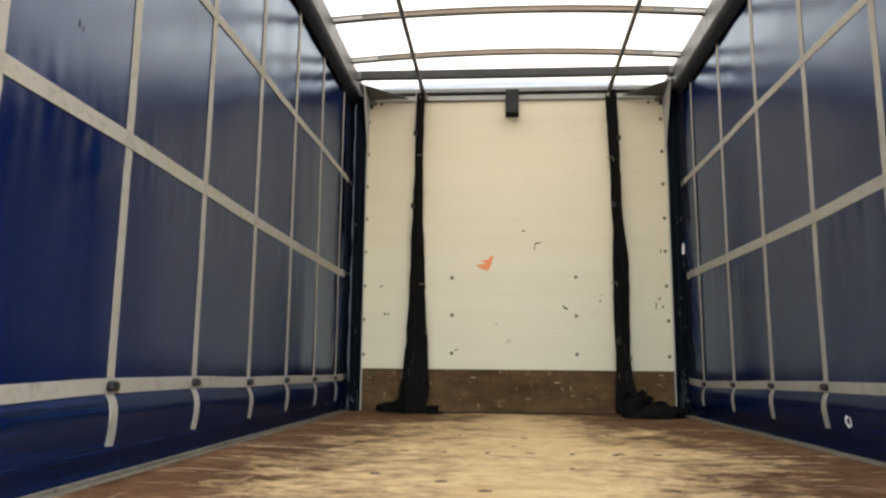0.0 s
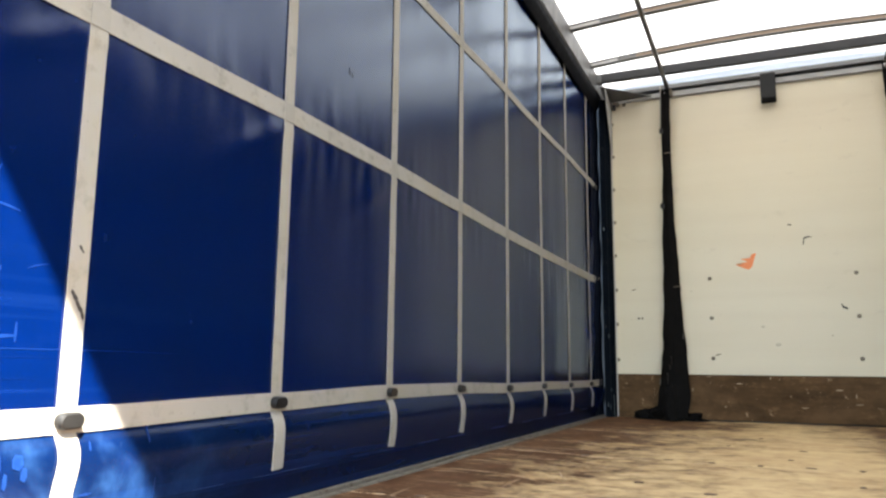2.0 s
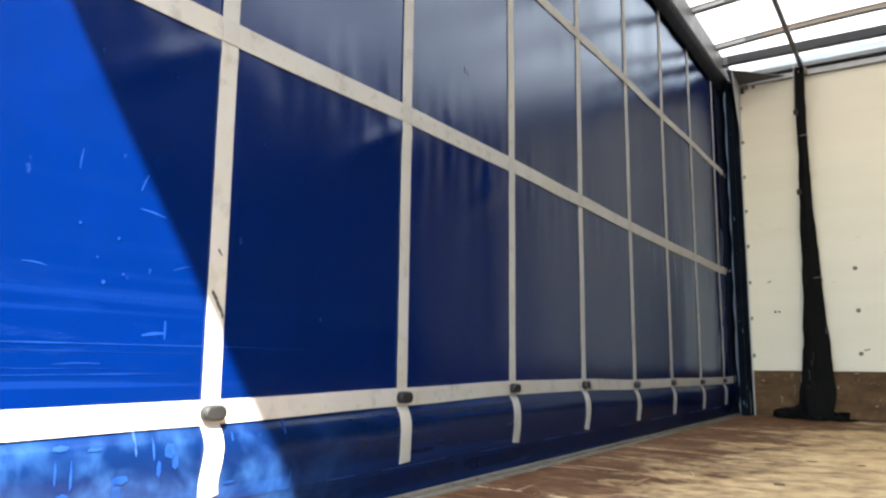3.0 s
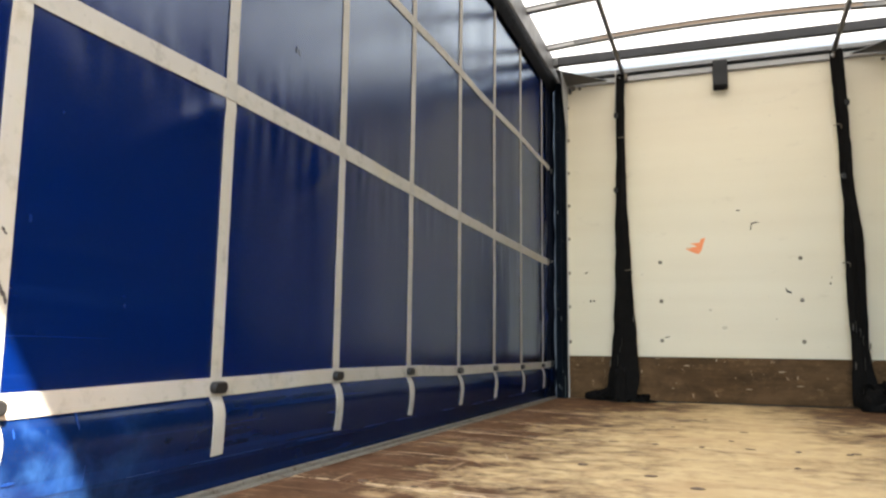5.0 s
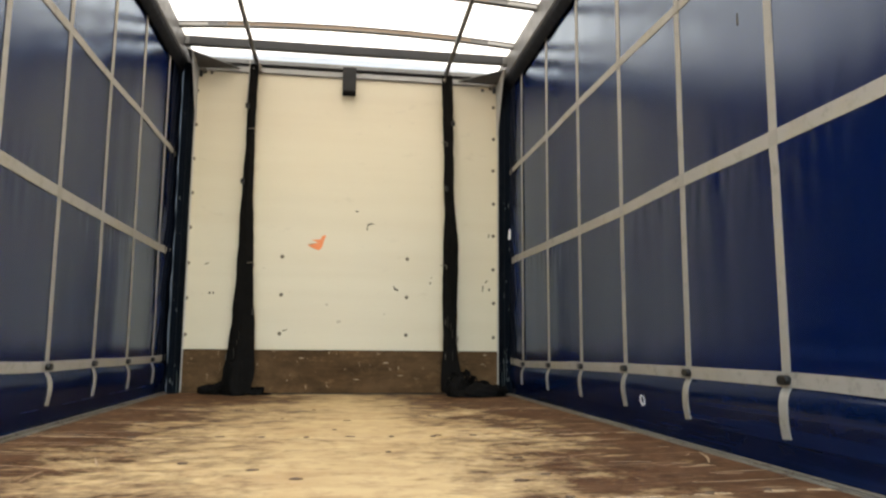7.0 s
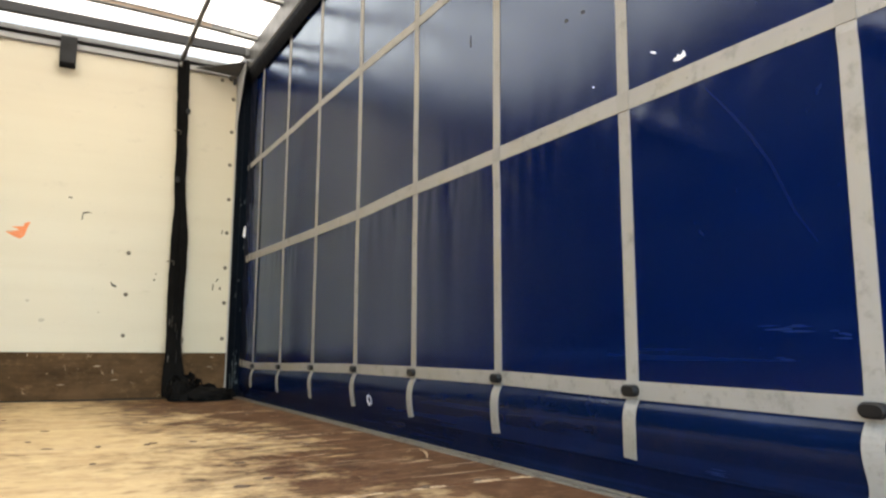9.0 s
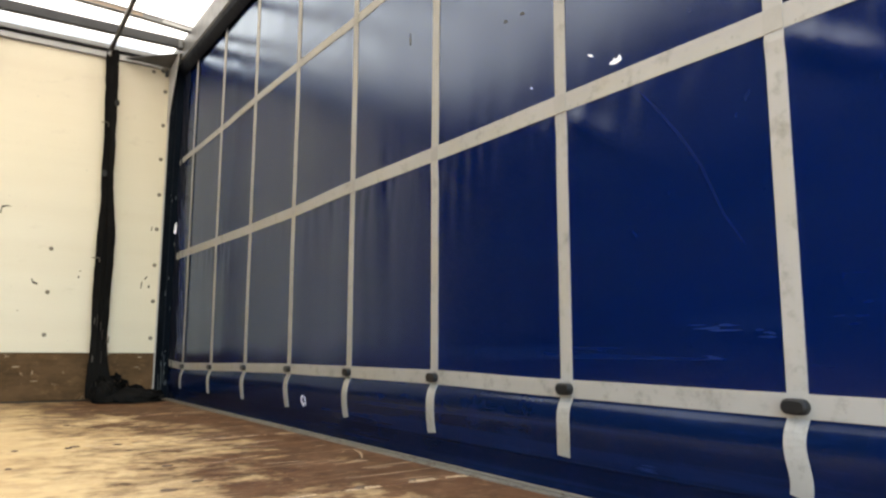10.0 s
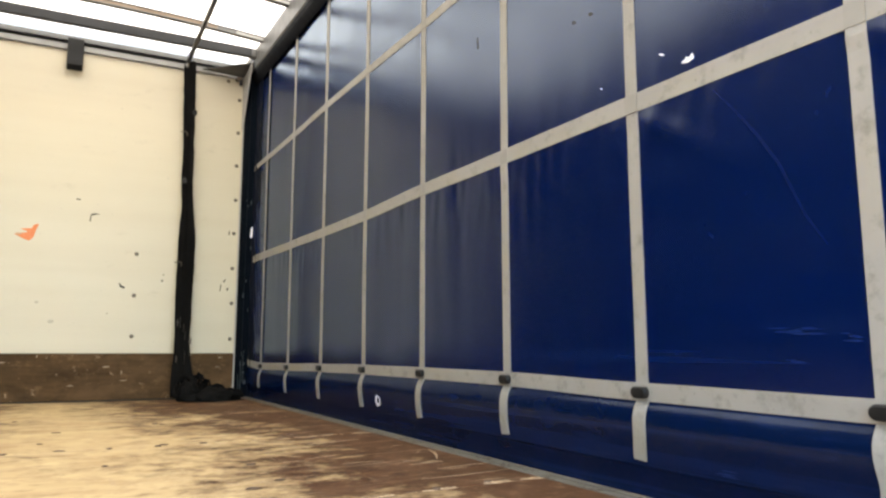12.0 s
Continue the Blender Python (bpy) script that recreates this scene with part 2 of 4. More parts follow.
def kick_ply():
    a = Mat("brown_kickboard", rough=0.75, spec=0.05)
    grain = a.noise(6, 7, 0.7, a.scaled(0.3, 1, 5), 0.6)
    hue = a.mix(grain, (0.032, 0.0185, 0.0090), (0.130, 0.078, 0.038))
    hue = a.mix(a.ramp(a.noise(5, 7, 0.7, a.scaled(0.8, 1, 1.2), 0.5), (0.46, 0), (0.72, 0.75)), hue, (0.030, 0.019, 0.011))
    hue = a.mix(a.ramp(a.noise(2.4, 5, 0.65, a.scaled(1, 1, 1.8)), (0.48, 0), (0.62, 0.5)), hue, (0.122, 0.074, 0.038))
    hue = a.mix(a.ramp(a.noise(15, 6, 0.75, a.scaled(0.7, 1, 1.0, (3, 0, 1))), (0.56, 0), (0.66, 0.5)), hue, (0.165, 0.103, 0.052))
    hue = a.mix(a.ramp(a.noise(22, 5, 0.75, a.scaled(1, 1, 0.8)), (0.635, 0), (0.68, 0.9)), hue, (0.28, 0.20, 0.135))
    a.set("Base Color", hue)
    a.bump(grain, 0.3, 0.002)
    return a.m


def roof_cloth():
    """White translucent roof sheet: daylight passes through and is scattered."""
    m = bpy.data.materials.new("white_roof_cloth")
    m.use_nodes = True
    t = m.node_tree
    t.nodes.remove(t.nodes["Principled BSDF"])
    out = t.nodes["Material Output"]
    thru, refl = t.nodes.new("ShaderNodeBsdfTranslucent"), t.nodes.new("ShaderNodeBsdfDiffuse")
    n = t.nodes.new("ShaderNodeTexNoise")
    n.inputs["Scale"].default_value = 2.0
    r = t.nodes.new("ShaderNodeValToRGB")
    r.color_ramp.elements[0].color = (0.85, 0.83, 0.79, 1)
    r.color_ramp.elements[1].color = (0.93, 0.92, 0.89, 1)
    t.links.new(n.outputs["Fac"], r.inputs[0])
    t.links.new(r.outputs[0], thru.inputs[0])
    refl.inputs[0].default_value = (0.85, 0.83, 0.79, 1)
    mix = t.nodes.new("ShaderNodeMixShader")
    mix.inputs[0].default_value = 0.82
    t.links.new(thru.outputs[0], mix.inputs[1])
    t.links.new(refl.outputs[0], mix.inputs[2])
    t.links.new(mix.outputs[0], out.inputs[0])
    return m


# skirt and hem tarp, with dim light near the floor coloured in
SKIRT = blue_tarp("dimmed_skirt_tarp", (0.0009, 0.0047, 0.0220), (0.0013, 0.0066, 0.0310), 0.55)
HEM = blue_tarp("dimmed_hem_tarp", (0.0014, 0.0048, 0.019), (0.0019, 0.0062, 0.026), 0.40)
TARP, WEB, WHITE, FLOOR, KICK, CLOTH = blue_tarp(), webbing(), panel_white(), floor_ply(), kick_ply(), roof_cloth()
PATCH = stitched()
RAIL = plain("grey_aluminium", (0.11, 0.11, 0.11), (0.18, 0.18, 0.175), 0.45, 0.6, 6)
FASCIA = plain("grey_rail_paint", (0.080, 0.080, 0.079), (0.130, 0.129, 0.126), 0.5, 0.3, 6, (0.08, 0.075, 0.07), 0.68)
PALE = plain("pale_grey_paint", (0.30, 0.30, 0.285), (0.42, 0.41, 0.39), 0.5, 0.0, 6, (0.16, 0.14, 0.12), 0.7)
DARK = plain("dark_grey_steel", (0.026, 0.027, 0.029), (0.055, 0.055, 0.057), 0.5, 0.3, 6)
TUBE = plain("dull_steel_tube", (0.07, 0.07, 0.07), (0.16, 0.155, 0.15), 0.42, 0.6, 9)
SLAT = plain("tan_wood_slat", (0.165, 0.120, 0.084), (0.250, 0.190, 0.138), 0.65, 0, 8)
NAVY = plain("navy_paint", (0.0012, 0.0024, 0.0045), (0.0035, 0.006, 0.010), 0.85, 0, 5, (0.10, 0.105, 0.10), 0.66, 0.15, 0.03)
SCRAPED = plain("scraped_paint", (0.010, 0.022, 0.028), (0.15, 0.175, 0.175), 0.7, 0, 45)
END_SHADE = plain("end_shade_navy", (0.0010, 0.0026, 0.0075), (0.0018, 0.0044, 0.0130), 0.7, 0, 6, None, 0.7, 0.2, 0.08)
# black for the painted shade under the roof rails and for the posts' seams
MATT_BLACK = plain("matt_black", (0.003, 0.0035, 0.005), (0.007, 0.008, 0.011), 0.8, 0, 9, None, 0.7, 0.3, 0.1)
BLACK = plain("black_webbing", (0.0035, 0.0033, 0.003), (0.010, 0.0095, 0.009), 0.95, 0, 14, None, 0.7, 0.5, 0.03)
FRAY = plain("frayed_thread", (0.018, 0.016, 0.014), (0.15, 0.137, 0.118), 0.9, 0, 60)
RUBBER = plain("dark_plastic", (0.0035, 0.0034, 0.0032), (0.009, 0.0085, 0.0078), 0.5, 0, 20)
ZINC = plain("dull_zinc", (0.10, 0.085, 0.065), (0.22, 0.19, 0.15), 0.5, 0.5, 30)
EDGE = plain("worn_floor_edge", (0.060, 0.054, 0.042), (0.140, 0.127, 0.100), 0.65, 0.1, 9, (0.055, 0.042, 0.03), 0.55)
ORANGE = plain("orange_sticker", (0.66, 0.17, 0.05), (0.74, 0.27, 0.11), 0.5, 0, 30, (0.60, 0.48, 0.36), 0.6)
TORN = plain("white_torn_backing", (0.72, 0.73, 0.74), (0.85, 0.85, 0.86), 0.6, 0, 40)
INK = plain("dark_scuff", (0.012, 0.0115, 0.011), (0.055, 0.050, 0.045), 0.7, 0, 60)
ASPHALT = plain("yard_asphalt", (0.036, 0.036, 0.036), (0.070, 0.070, 0.070), 0.85, 0, 0.8)


# ---- mesh helpers ----
def part(name, bm, material, parent=None, label="", smooth=False):
    """One bmesh as one mesh object, in world metres, under a thing or a part."""
    me = bpy.data.meshes.new(name)
    bmesh.ops.recalc_face_normals(bm, faces=bm.faces)
    bm.to_mesh(me)
    bm.free()
    me.materials.append(material)
    if smooth:
        for p in me.polygons:
            p.use_smooth = True
    ob = new(name, me)
    if parent:
        ob.parent = parent
        ob.matrix_parent_inverse = parent_world(parent).inverted()
    return tagged(ob, label)


def parent_world(ob):
    m = ob.matrix_basis.copy()
    while ob.parent:
        m = ob.parent.matrix_basis @ ob.matrix_parent_inverse @ m
        ob = ob.parent
    return m


def piece(name, me, parent, m, label=""):
    """One more object on a mesh that is shared, at the pose m in the world."""
    ob = new(name, me)
    ob.parent = parent
    ob.matrix_parent_inverse = parent_world(parent).inverted()
    ob.matrix_basis = m
    return tagged(ob, label)


def thing(name, base, label, category, group="", kind=""):
    ob = new(name)
    ob.empty_display_size = 0.1
    ob.location = base
    return tagged(ob, label, category, group, kind)


def mesh_of(bm, name, material, smooth=False):
    me = bpy.data.meshes.new(name)
    bmesh.ops.recalc_face_normals(bm, faces=bm.faces)
    bm.to_mesh(me)
    bm.free()
    me.materials.append(material)
    for p in me.polygons:
        p.use_smooth = smooth
    return me


def box(x0, x1, y0, y1, z0, z1, bevel=0.0, bm=None, segments=2):
    bm = bm or bmesh.new()
    made = bmesh.ops.create_cube(bm, size=1, matrix=Matrix.Translation(((x0 + x1) / 2, (y0 + y1) / 2, (z0 + z1) / 2))
                                 @ Matrix.Diagonal((abs(x1 - x0), abs(y1 - y0), abs(z1 - z0), 1)))
    if bevel:
        edges = list({e for v in made["verts"] for e in v.link_edges})
        bmesh.ops.bevel(bm, geom=edges, offset=bevel, segments=segments, affect="EDGES")
    return bm


def prism(points, axis, a, b, bevel=0.0):
    """A flat outline of 2D points, drawn out along an axis from a to b."""
    bm = bmesh.new()

    def at(p, h):
        q = list(p)
        q.insert(axis, h)
        return bm.verts.new(q)
    lo, hi = [at(p, a) for p in points], [at(p, b) for p in points]
    bm.faces.new(lo)
    bm.faces.new(hi[::-1])
    for k in range(len(points)):
        bm.faces.new((lo[k - 1], lo[k], hi[k], hi[k - 1]))
    if bevel:
        bmesh.ops.bevel(bm, geom=bm.edges[:], offset=bevel, segments=2, affect="EDGES")
    return bm


def band(points, sides, width, thick, bm=None):
    """A flat strap along points; sides gives its width's direction at each; width may be a list."""
    bm = bm or bmesh.new()
    rings = []
    for k, p in enumerate(points):
        p = Vector(p)
        run = (Vector(points[min(k + 1, len(points) - 1)]) - Vector(points[max(k - 1, 0)])).normalized()
        s = Vector(sides[k] if isinstance(sides, list) else sides)
        s = (s - run * s.dot(run)).normalized()
        up = run.cross(s)
        w = (width[k] if isinstance(width, list) else width) / 2
        rings.append([bm.verts.new(p + s * a + up * b) for a, b in
                      ((-w, -thick / 2), (w, -thick / 2), (w, thick / 2), (-w, thick / 2))])
    for a, b in zip(rings, rings[1:]):
        for k in range(4):
            bm.faces.new((a[k - 1], a[k], b[k], b[k - 1]))
    bm.faces.new(rings[0])
    bm.faces.new(rings[-1][::-1])
    return bm


def tube(points, radius, sides=12, bm=None):
    bm = bm or bmesh.new()
    rings = []
    for k, p in enumerate(points):
        run = (Vector(points[min(k + 1, len(points) - 1)]) - Vector(points[max(k - 1, 0)])).normalized()
        u = run.cross(Vector((0, 0, 1)) if abs(run.z) < 0.9 else Vector((1, 0, 0))).normalized()
        v = run.cross(u)
        rings.append([bm.verts.new(Vector(p) + radius * (u * math.cos(q) + v * math.sin(q)))
                      for q in (2 * math.pi * i / sides for i in range(sides))])
    for a, b in zip(rings, rings[1:]):
        for k in range(sides):
            bm.faces.new((a[k - 1], a[k], b[k], b[k - 1]))
    bm.faces.new(rings[0])
    bm.faces.new(rings[-1][::-1])
    return bm


# ---- ground outside the open tail ----
bm = bmesh.new()
bmesh.ops.create_grid(bm, x_segments=8, y_segments=8, size=900)
bmesh.ops.translate(bm, verts=bm.verts, vec=(0, 0, -1.22))
tagged(part("ground", bm, ASPHALT), "grey asphalt yard under the trailer", "ground", "", "structure")


# ---- floor: worn boards, a little higher towards the sides ----
def floor_z(x):
    f = min(1.0, max(0.0, (abs(x) - 0.55) / 0.65))
    return 0.004 + (0.015 if x < 0 else 0.011) * f * f * (3 - 2 * f)


floor = thing("floor", (0, 2.6, 0), "worn brown plywood load floor, rubbed bare in the middle", "floor", "", "structure")
part("underlay", box(-1.228, 1.228, REAR, FRONT + 0.03, -0.060, -0.024), DARK, floor, "dark steel under the boards")
ends = [REAR] + [JOINT + BOARD * k for k in range(-1, 4)] + [FRONT + 0.03]
for y0, y1 in zip(ends, ends[1:]):
    bm = bmesh.new()
    nx, ny = 40, 10
    a, b = y0 + 0.0015, y1 - 0.0015
    grid = []
    for j in range(ny + 1):
        f = (0, 0.004, 0.012, 0.1, 0.3, 0.5, 0.7, 0.9, 0.988, 0.996, 1)[j]
        row = []
        for i in range(nx + 1):
            x = -1.2 + 2.4 * i / nx
            frayed = 0.004 * max(0.0, noise.noise((x * 9, y0, 3))) * (1 if j == 0 else -1 if j == ny else 0)
            row.append(bm.verts.new((x, a + (b - a) * f + frayed, floor_z(x) - (0.003 if j in (0, ny) else 0))))
        grid.append(row)
    for j in range(ny):
        for i in range(nx):
            bm.faces.new((grid[j][i], grid[j][i + 1], grid[j + 1][i + 1], grid[j + 1][i]))
    ext = bmesh.ops.extrude_face_region(bm, geom=bm.faces[:])
    bmesh.ops.translate(bm, verts=[v for v in ext["geom"] if isinstance(v, bmesh.types.BMVert)], vec=(0, 0, -0.021))
    part("board", bm, FLOOR, floor)

# screw heads sunk in the boards, in rows beside the joints, and stray knocks
bm = bmesh.new()
bmesh.ops.create_cone(bm, cap_ends=True, segments=18, radius1=0.0145, radius2=0.010, depth=0.004)
for v in bm.verts:
    q = 1 + 0.45 * noise.noise((v.co.x * 160, v.co.y * 160, 2))
    v.co.x, v.co.y = v.co.x * q, v.co.y * q
SCREW_DARK = mesh_of(bm, "floor_screw", plain("rusty_screw", (0.035, 0.022, 0.014), (0.13, 0.080, 0.047), 0.75, 0.0, 45))
rng = random.Random(4)
dents = [(-1.01 + 0.17 * k, JOINT + BOARD * n + side) for n in (0, 1, 2) for k in range(13) for side in ((0.035,) if n == 1 else (0.03,))
         if rng.random() < (0.85 if n == 1 else 0.3)]
dents += [(-0.505, 2.532), (-0.291, 2.357), (-0.161, 2.232), (0.53, 2.557), (0.539, 2.233), (0.437, 2.12), (-0.06, 3.42), (0.359, 3.197), (0.12, 2.70), (0.02, 3.78), (-0.32, 3.9), (0.44, 4.0)]
for x, y in dents:
    x, y = x + rng.uniform(-0.015, 0.015), y + rng.uniform(-0.02, 0.02)
    stretch = Matrix.Rotation(rng.uniform(-0.5, 0.5), 4, 'Z') @ Matrix.Diagonal((rng.uniform(0.7, 1.7), rng.uniform(0.5, 1.3), 1, 1))
    piece("screw", SCREW_DARK, floor, Matrix.Translation((x, y, floor_z(x) + 0.0005)) @ stretch)

# long scratches in the boards, most of them across
PALE_WOOD = plain("scratched_wood", (0.16, 0.10, 0.055), (0.44, 0.32, 0.19), 0.7, 0, 22)
for k in range(90):
    side = rng.choice((-1, 1))
    x = side * min(1.12, abs(rng.gauss(0.78, 0.26)))
    y, long = rng.uniform(2.0, 5.4), min(0.24, rng.expovariate(14) + 0.015)
    turn, bend, wide = rng.gauss(0, 0.14) + (1.1 if long < 0.05 and rng.random() < 0.3 else 0), rng.uniform(-0.03, 0.03) * long * 4, rng.uniform(0.0015, 0.005)
    pts, widths = [], []
    for j in range(9):
        f = j / 4 - 1
        u, v = f * long, bend * f * f
        px = max(-1.2, min(1.2, x + u * math.cos(turn) - v * math.sin(turn)))
        pts.append((px, y + u * math.sin(turn) + v * math.cos(turn), floor_z(px) + 0.0002))
        widths.append(wide * (1 - 0.85 * f * f) * rng.uniform(0.5, 1.2) + 0.0008)
    part("scratch", band(pts, (-math.sin(turn), math.cos(turn), 0), widths, 0.0010), PALE_WOOD, floor)

for run in ([(1.175, 2.54), (1.158, 2.46), (1.135, 2.40), (1.10, 2.33)], [(0.846, 2.905), (0.95, 2.925), (1.065, 2.931)], [(0.64, 2.99), (0.74, 3.02), (0.83, 3.03)],
            [(-1.12, 4.335), (-0.98, 4.35), (-0.84, 4.35), (-0.70, 4.36)], [(1.02, 2.28), (1.07, 2.30), (1.09, 2.27)], [(-0.80, 2.62), (-0.76, 2.50), (-0.745, 2.46)]):
    pts = [(x, y, floor_z(x) + 0.0004) for x, y in run]
    part("scratch", band(pts, (1, 0, 0) if abs(run[0][0] - run[-1][0]) < abs(run[0][1] - run[-1][1]) else (0, 1, 0), [0.003] + [0.008] * (len(pts) - 2) + [0.003], 0.0010), PALE_WOOD, floor)

# aluminium edge along both sides of the floor
for side in (-1, 1):
    zf = floor_z(side * 1.23)
    lip = zf + (0.011 if side < 0 else 0.007)
    outline = [(side * 1.2005, zf - 0.03), (side * 1.2005, zf + 0.001), (side * 1.203, zf + 0.003), (side * 1.219, zf + 0.004), (side * 1.221, zf - 0.006), (side * 1.229, zf - 0.006),
               (side * 1.231, lip - 0.002), (side * 1.234, lip), (side * 1.247, lip), (side * 1.249, lip - 0.005), (side * 1.249, zf - 0.03)]
    bm = bmesh.new()
    rings = []
    for k in range(40):
        y = REAR + (5.66 - REAR) * k / 39
        w = 0.0015 * noise.noise((y * 3, side, 0))
        rings.append([bm.verts.new((x + w, y, z + 0.6 * w)) for x, z in outline])
    for a, b in zip(rings, rings[1:]):
        for k in range(len(outline)):
            bm.faces.new((a[k - 1], a[k], b[k], b[k - 1]))
    bm.faces.new(rings[0])
    bm.faces.new(rings[-1][::-1])
    tagged(part("floor_edge_trim", bm, EDGE), "scratched grey aluminium strip along the floor's edge", "trim", "", "structure")


# ---- side curtains ----
def strap_z(side, level, y):
    """Height of a level strap, which hangs a little unevenly."""
    sag = HANG[side, level]
    f = min(len(sag) - 1.001, max(0.0, (y - FIRST[side]) / STEP[side]))
    k = int(f)
    f = (f - k) ** 2 * (3 - 2 * (f - k))
    return level + 0.001 * (sag[k] * (1 - f) + sag[k + 1] * f)


def swell(side, y, z):
    """How far the cloth stands in from its plane."""
    d = 0.0035 * noise.noise((y * 0.8, z * 0.9, side * 5.0))
    d += 0.0022 * noise.noise((y * 4.5, z * 0.7, side * 9.0))
    for level, drop, size in ((MID, 0.28, 0.0065 if side < 0 else 0.005), (HIGH, 0.14, 0.0022)):
        h = z - strap_z(side, level, y)
        calm = min(1.0, abs(h) / 0.045)
        reach = calm * math.exp(-abs(h) / (drop if h < 0 else 0.07)) * (1.0 if h < 0 or side < 0 else 0.5)
        d += size * reach * noise.noise((y * 10, h * 1.2, side * 3.0 + level)) * max(0.15, 0.5 + 1.6 * noise.noise((y * 0.9, level, side * 8.0)))
        d += (0.0065 if level == MID and (h < 0 or side < 0) else 0.0028) * calm * math.exp(-abs(h) / ((0.10 if h < 0 else 0.06) if level == MID else 0.055)) * noise.noise((y * 26, h * 4, side * 3.0 + level))
    # each panel between two straps stands a little in or out
    f = (y - FIRST[side]) / STEP[side]
    k = math.floor(f)
    d += 0.011 * noise.noise((k * 3.7 + 0.5, side * 2.3, round(z > MID) * 4.1)) * math.sin(math.pi * (f - k)) ** 2 * min(1.0, abs(z - MID) / 0.2) * min(1.0, 0.2 + abs(z - HIGH) / 0.15) * min(1.0, max(0.0, (z - LOW) / 0.2))
    # slanting pulls from the strap crossings
    for k in range(4):
        u, v = FIRST[side] + STEP[side] * k - y, MID - 0.03 - z
        along, across = u * 0.86 + v * 0.51, -u * 0.51 + v * 0.86
        if along > 0:
            d += ((0.010, 0.007, 0.004, 0.003)[k] if side > 0 else 0.0045) * math.exp(-((along - 0.14) / 0.17) ** 2 - (across / 0.026) ** 2)
    # skirt below the low strap
    t = strap_z(side, LOW, y) - 0.026 - z
    if t > 0:
        d += 0.028 * (1 - math.exp(-t / 0.035)) * max(0.0, 1 - t / 0.19) ** 0.9
        d += 0.004 * noise.noise((y * 3.0, z * 3, side)) * min(1, t / 0.05)
        if z < 0.095:
            d -= 0.0012
    # slanting creases where the cloth is pulled round the front pillar
    if y > 4.95 and z > 0.3:
        for k, (foot, size) in enumerate(((5.21, 0.013), (5.29, 0.016), (5.38, 0.016), (5.47, 0.012))):
            line = foot + 0.28 * (z - 0.45) + 0.02 * math.sin(z * 3 + k)
            span = min(1.0, max(0.0, (z - 0.32) / 0.25)) * min(1.0, max(0.0, (1.75 - 0.12 * k - z) / 0.4))
            u = (y - line) / 0.018
            d += size * span * (math.exp(-u * u) - 0.7 * math.exp(-(u - 1.6) ** 2))
    return d


def heights():
    zs = [-0.10, -0.04, 0.0, 0.03, 0.06, 0.085, 0.094, 0.096, 0.11]
    z = 0.13
    while z < LOW + 0.04:
        zs.append(z)
        z += 0.009
    while z < 2.58:
        zs.append(z)
        z += 0.022 if abs(z - MID) < 0.3 else 0.04
    return zs + [2.58]


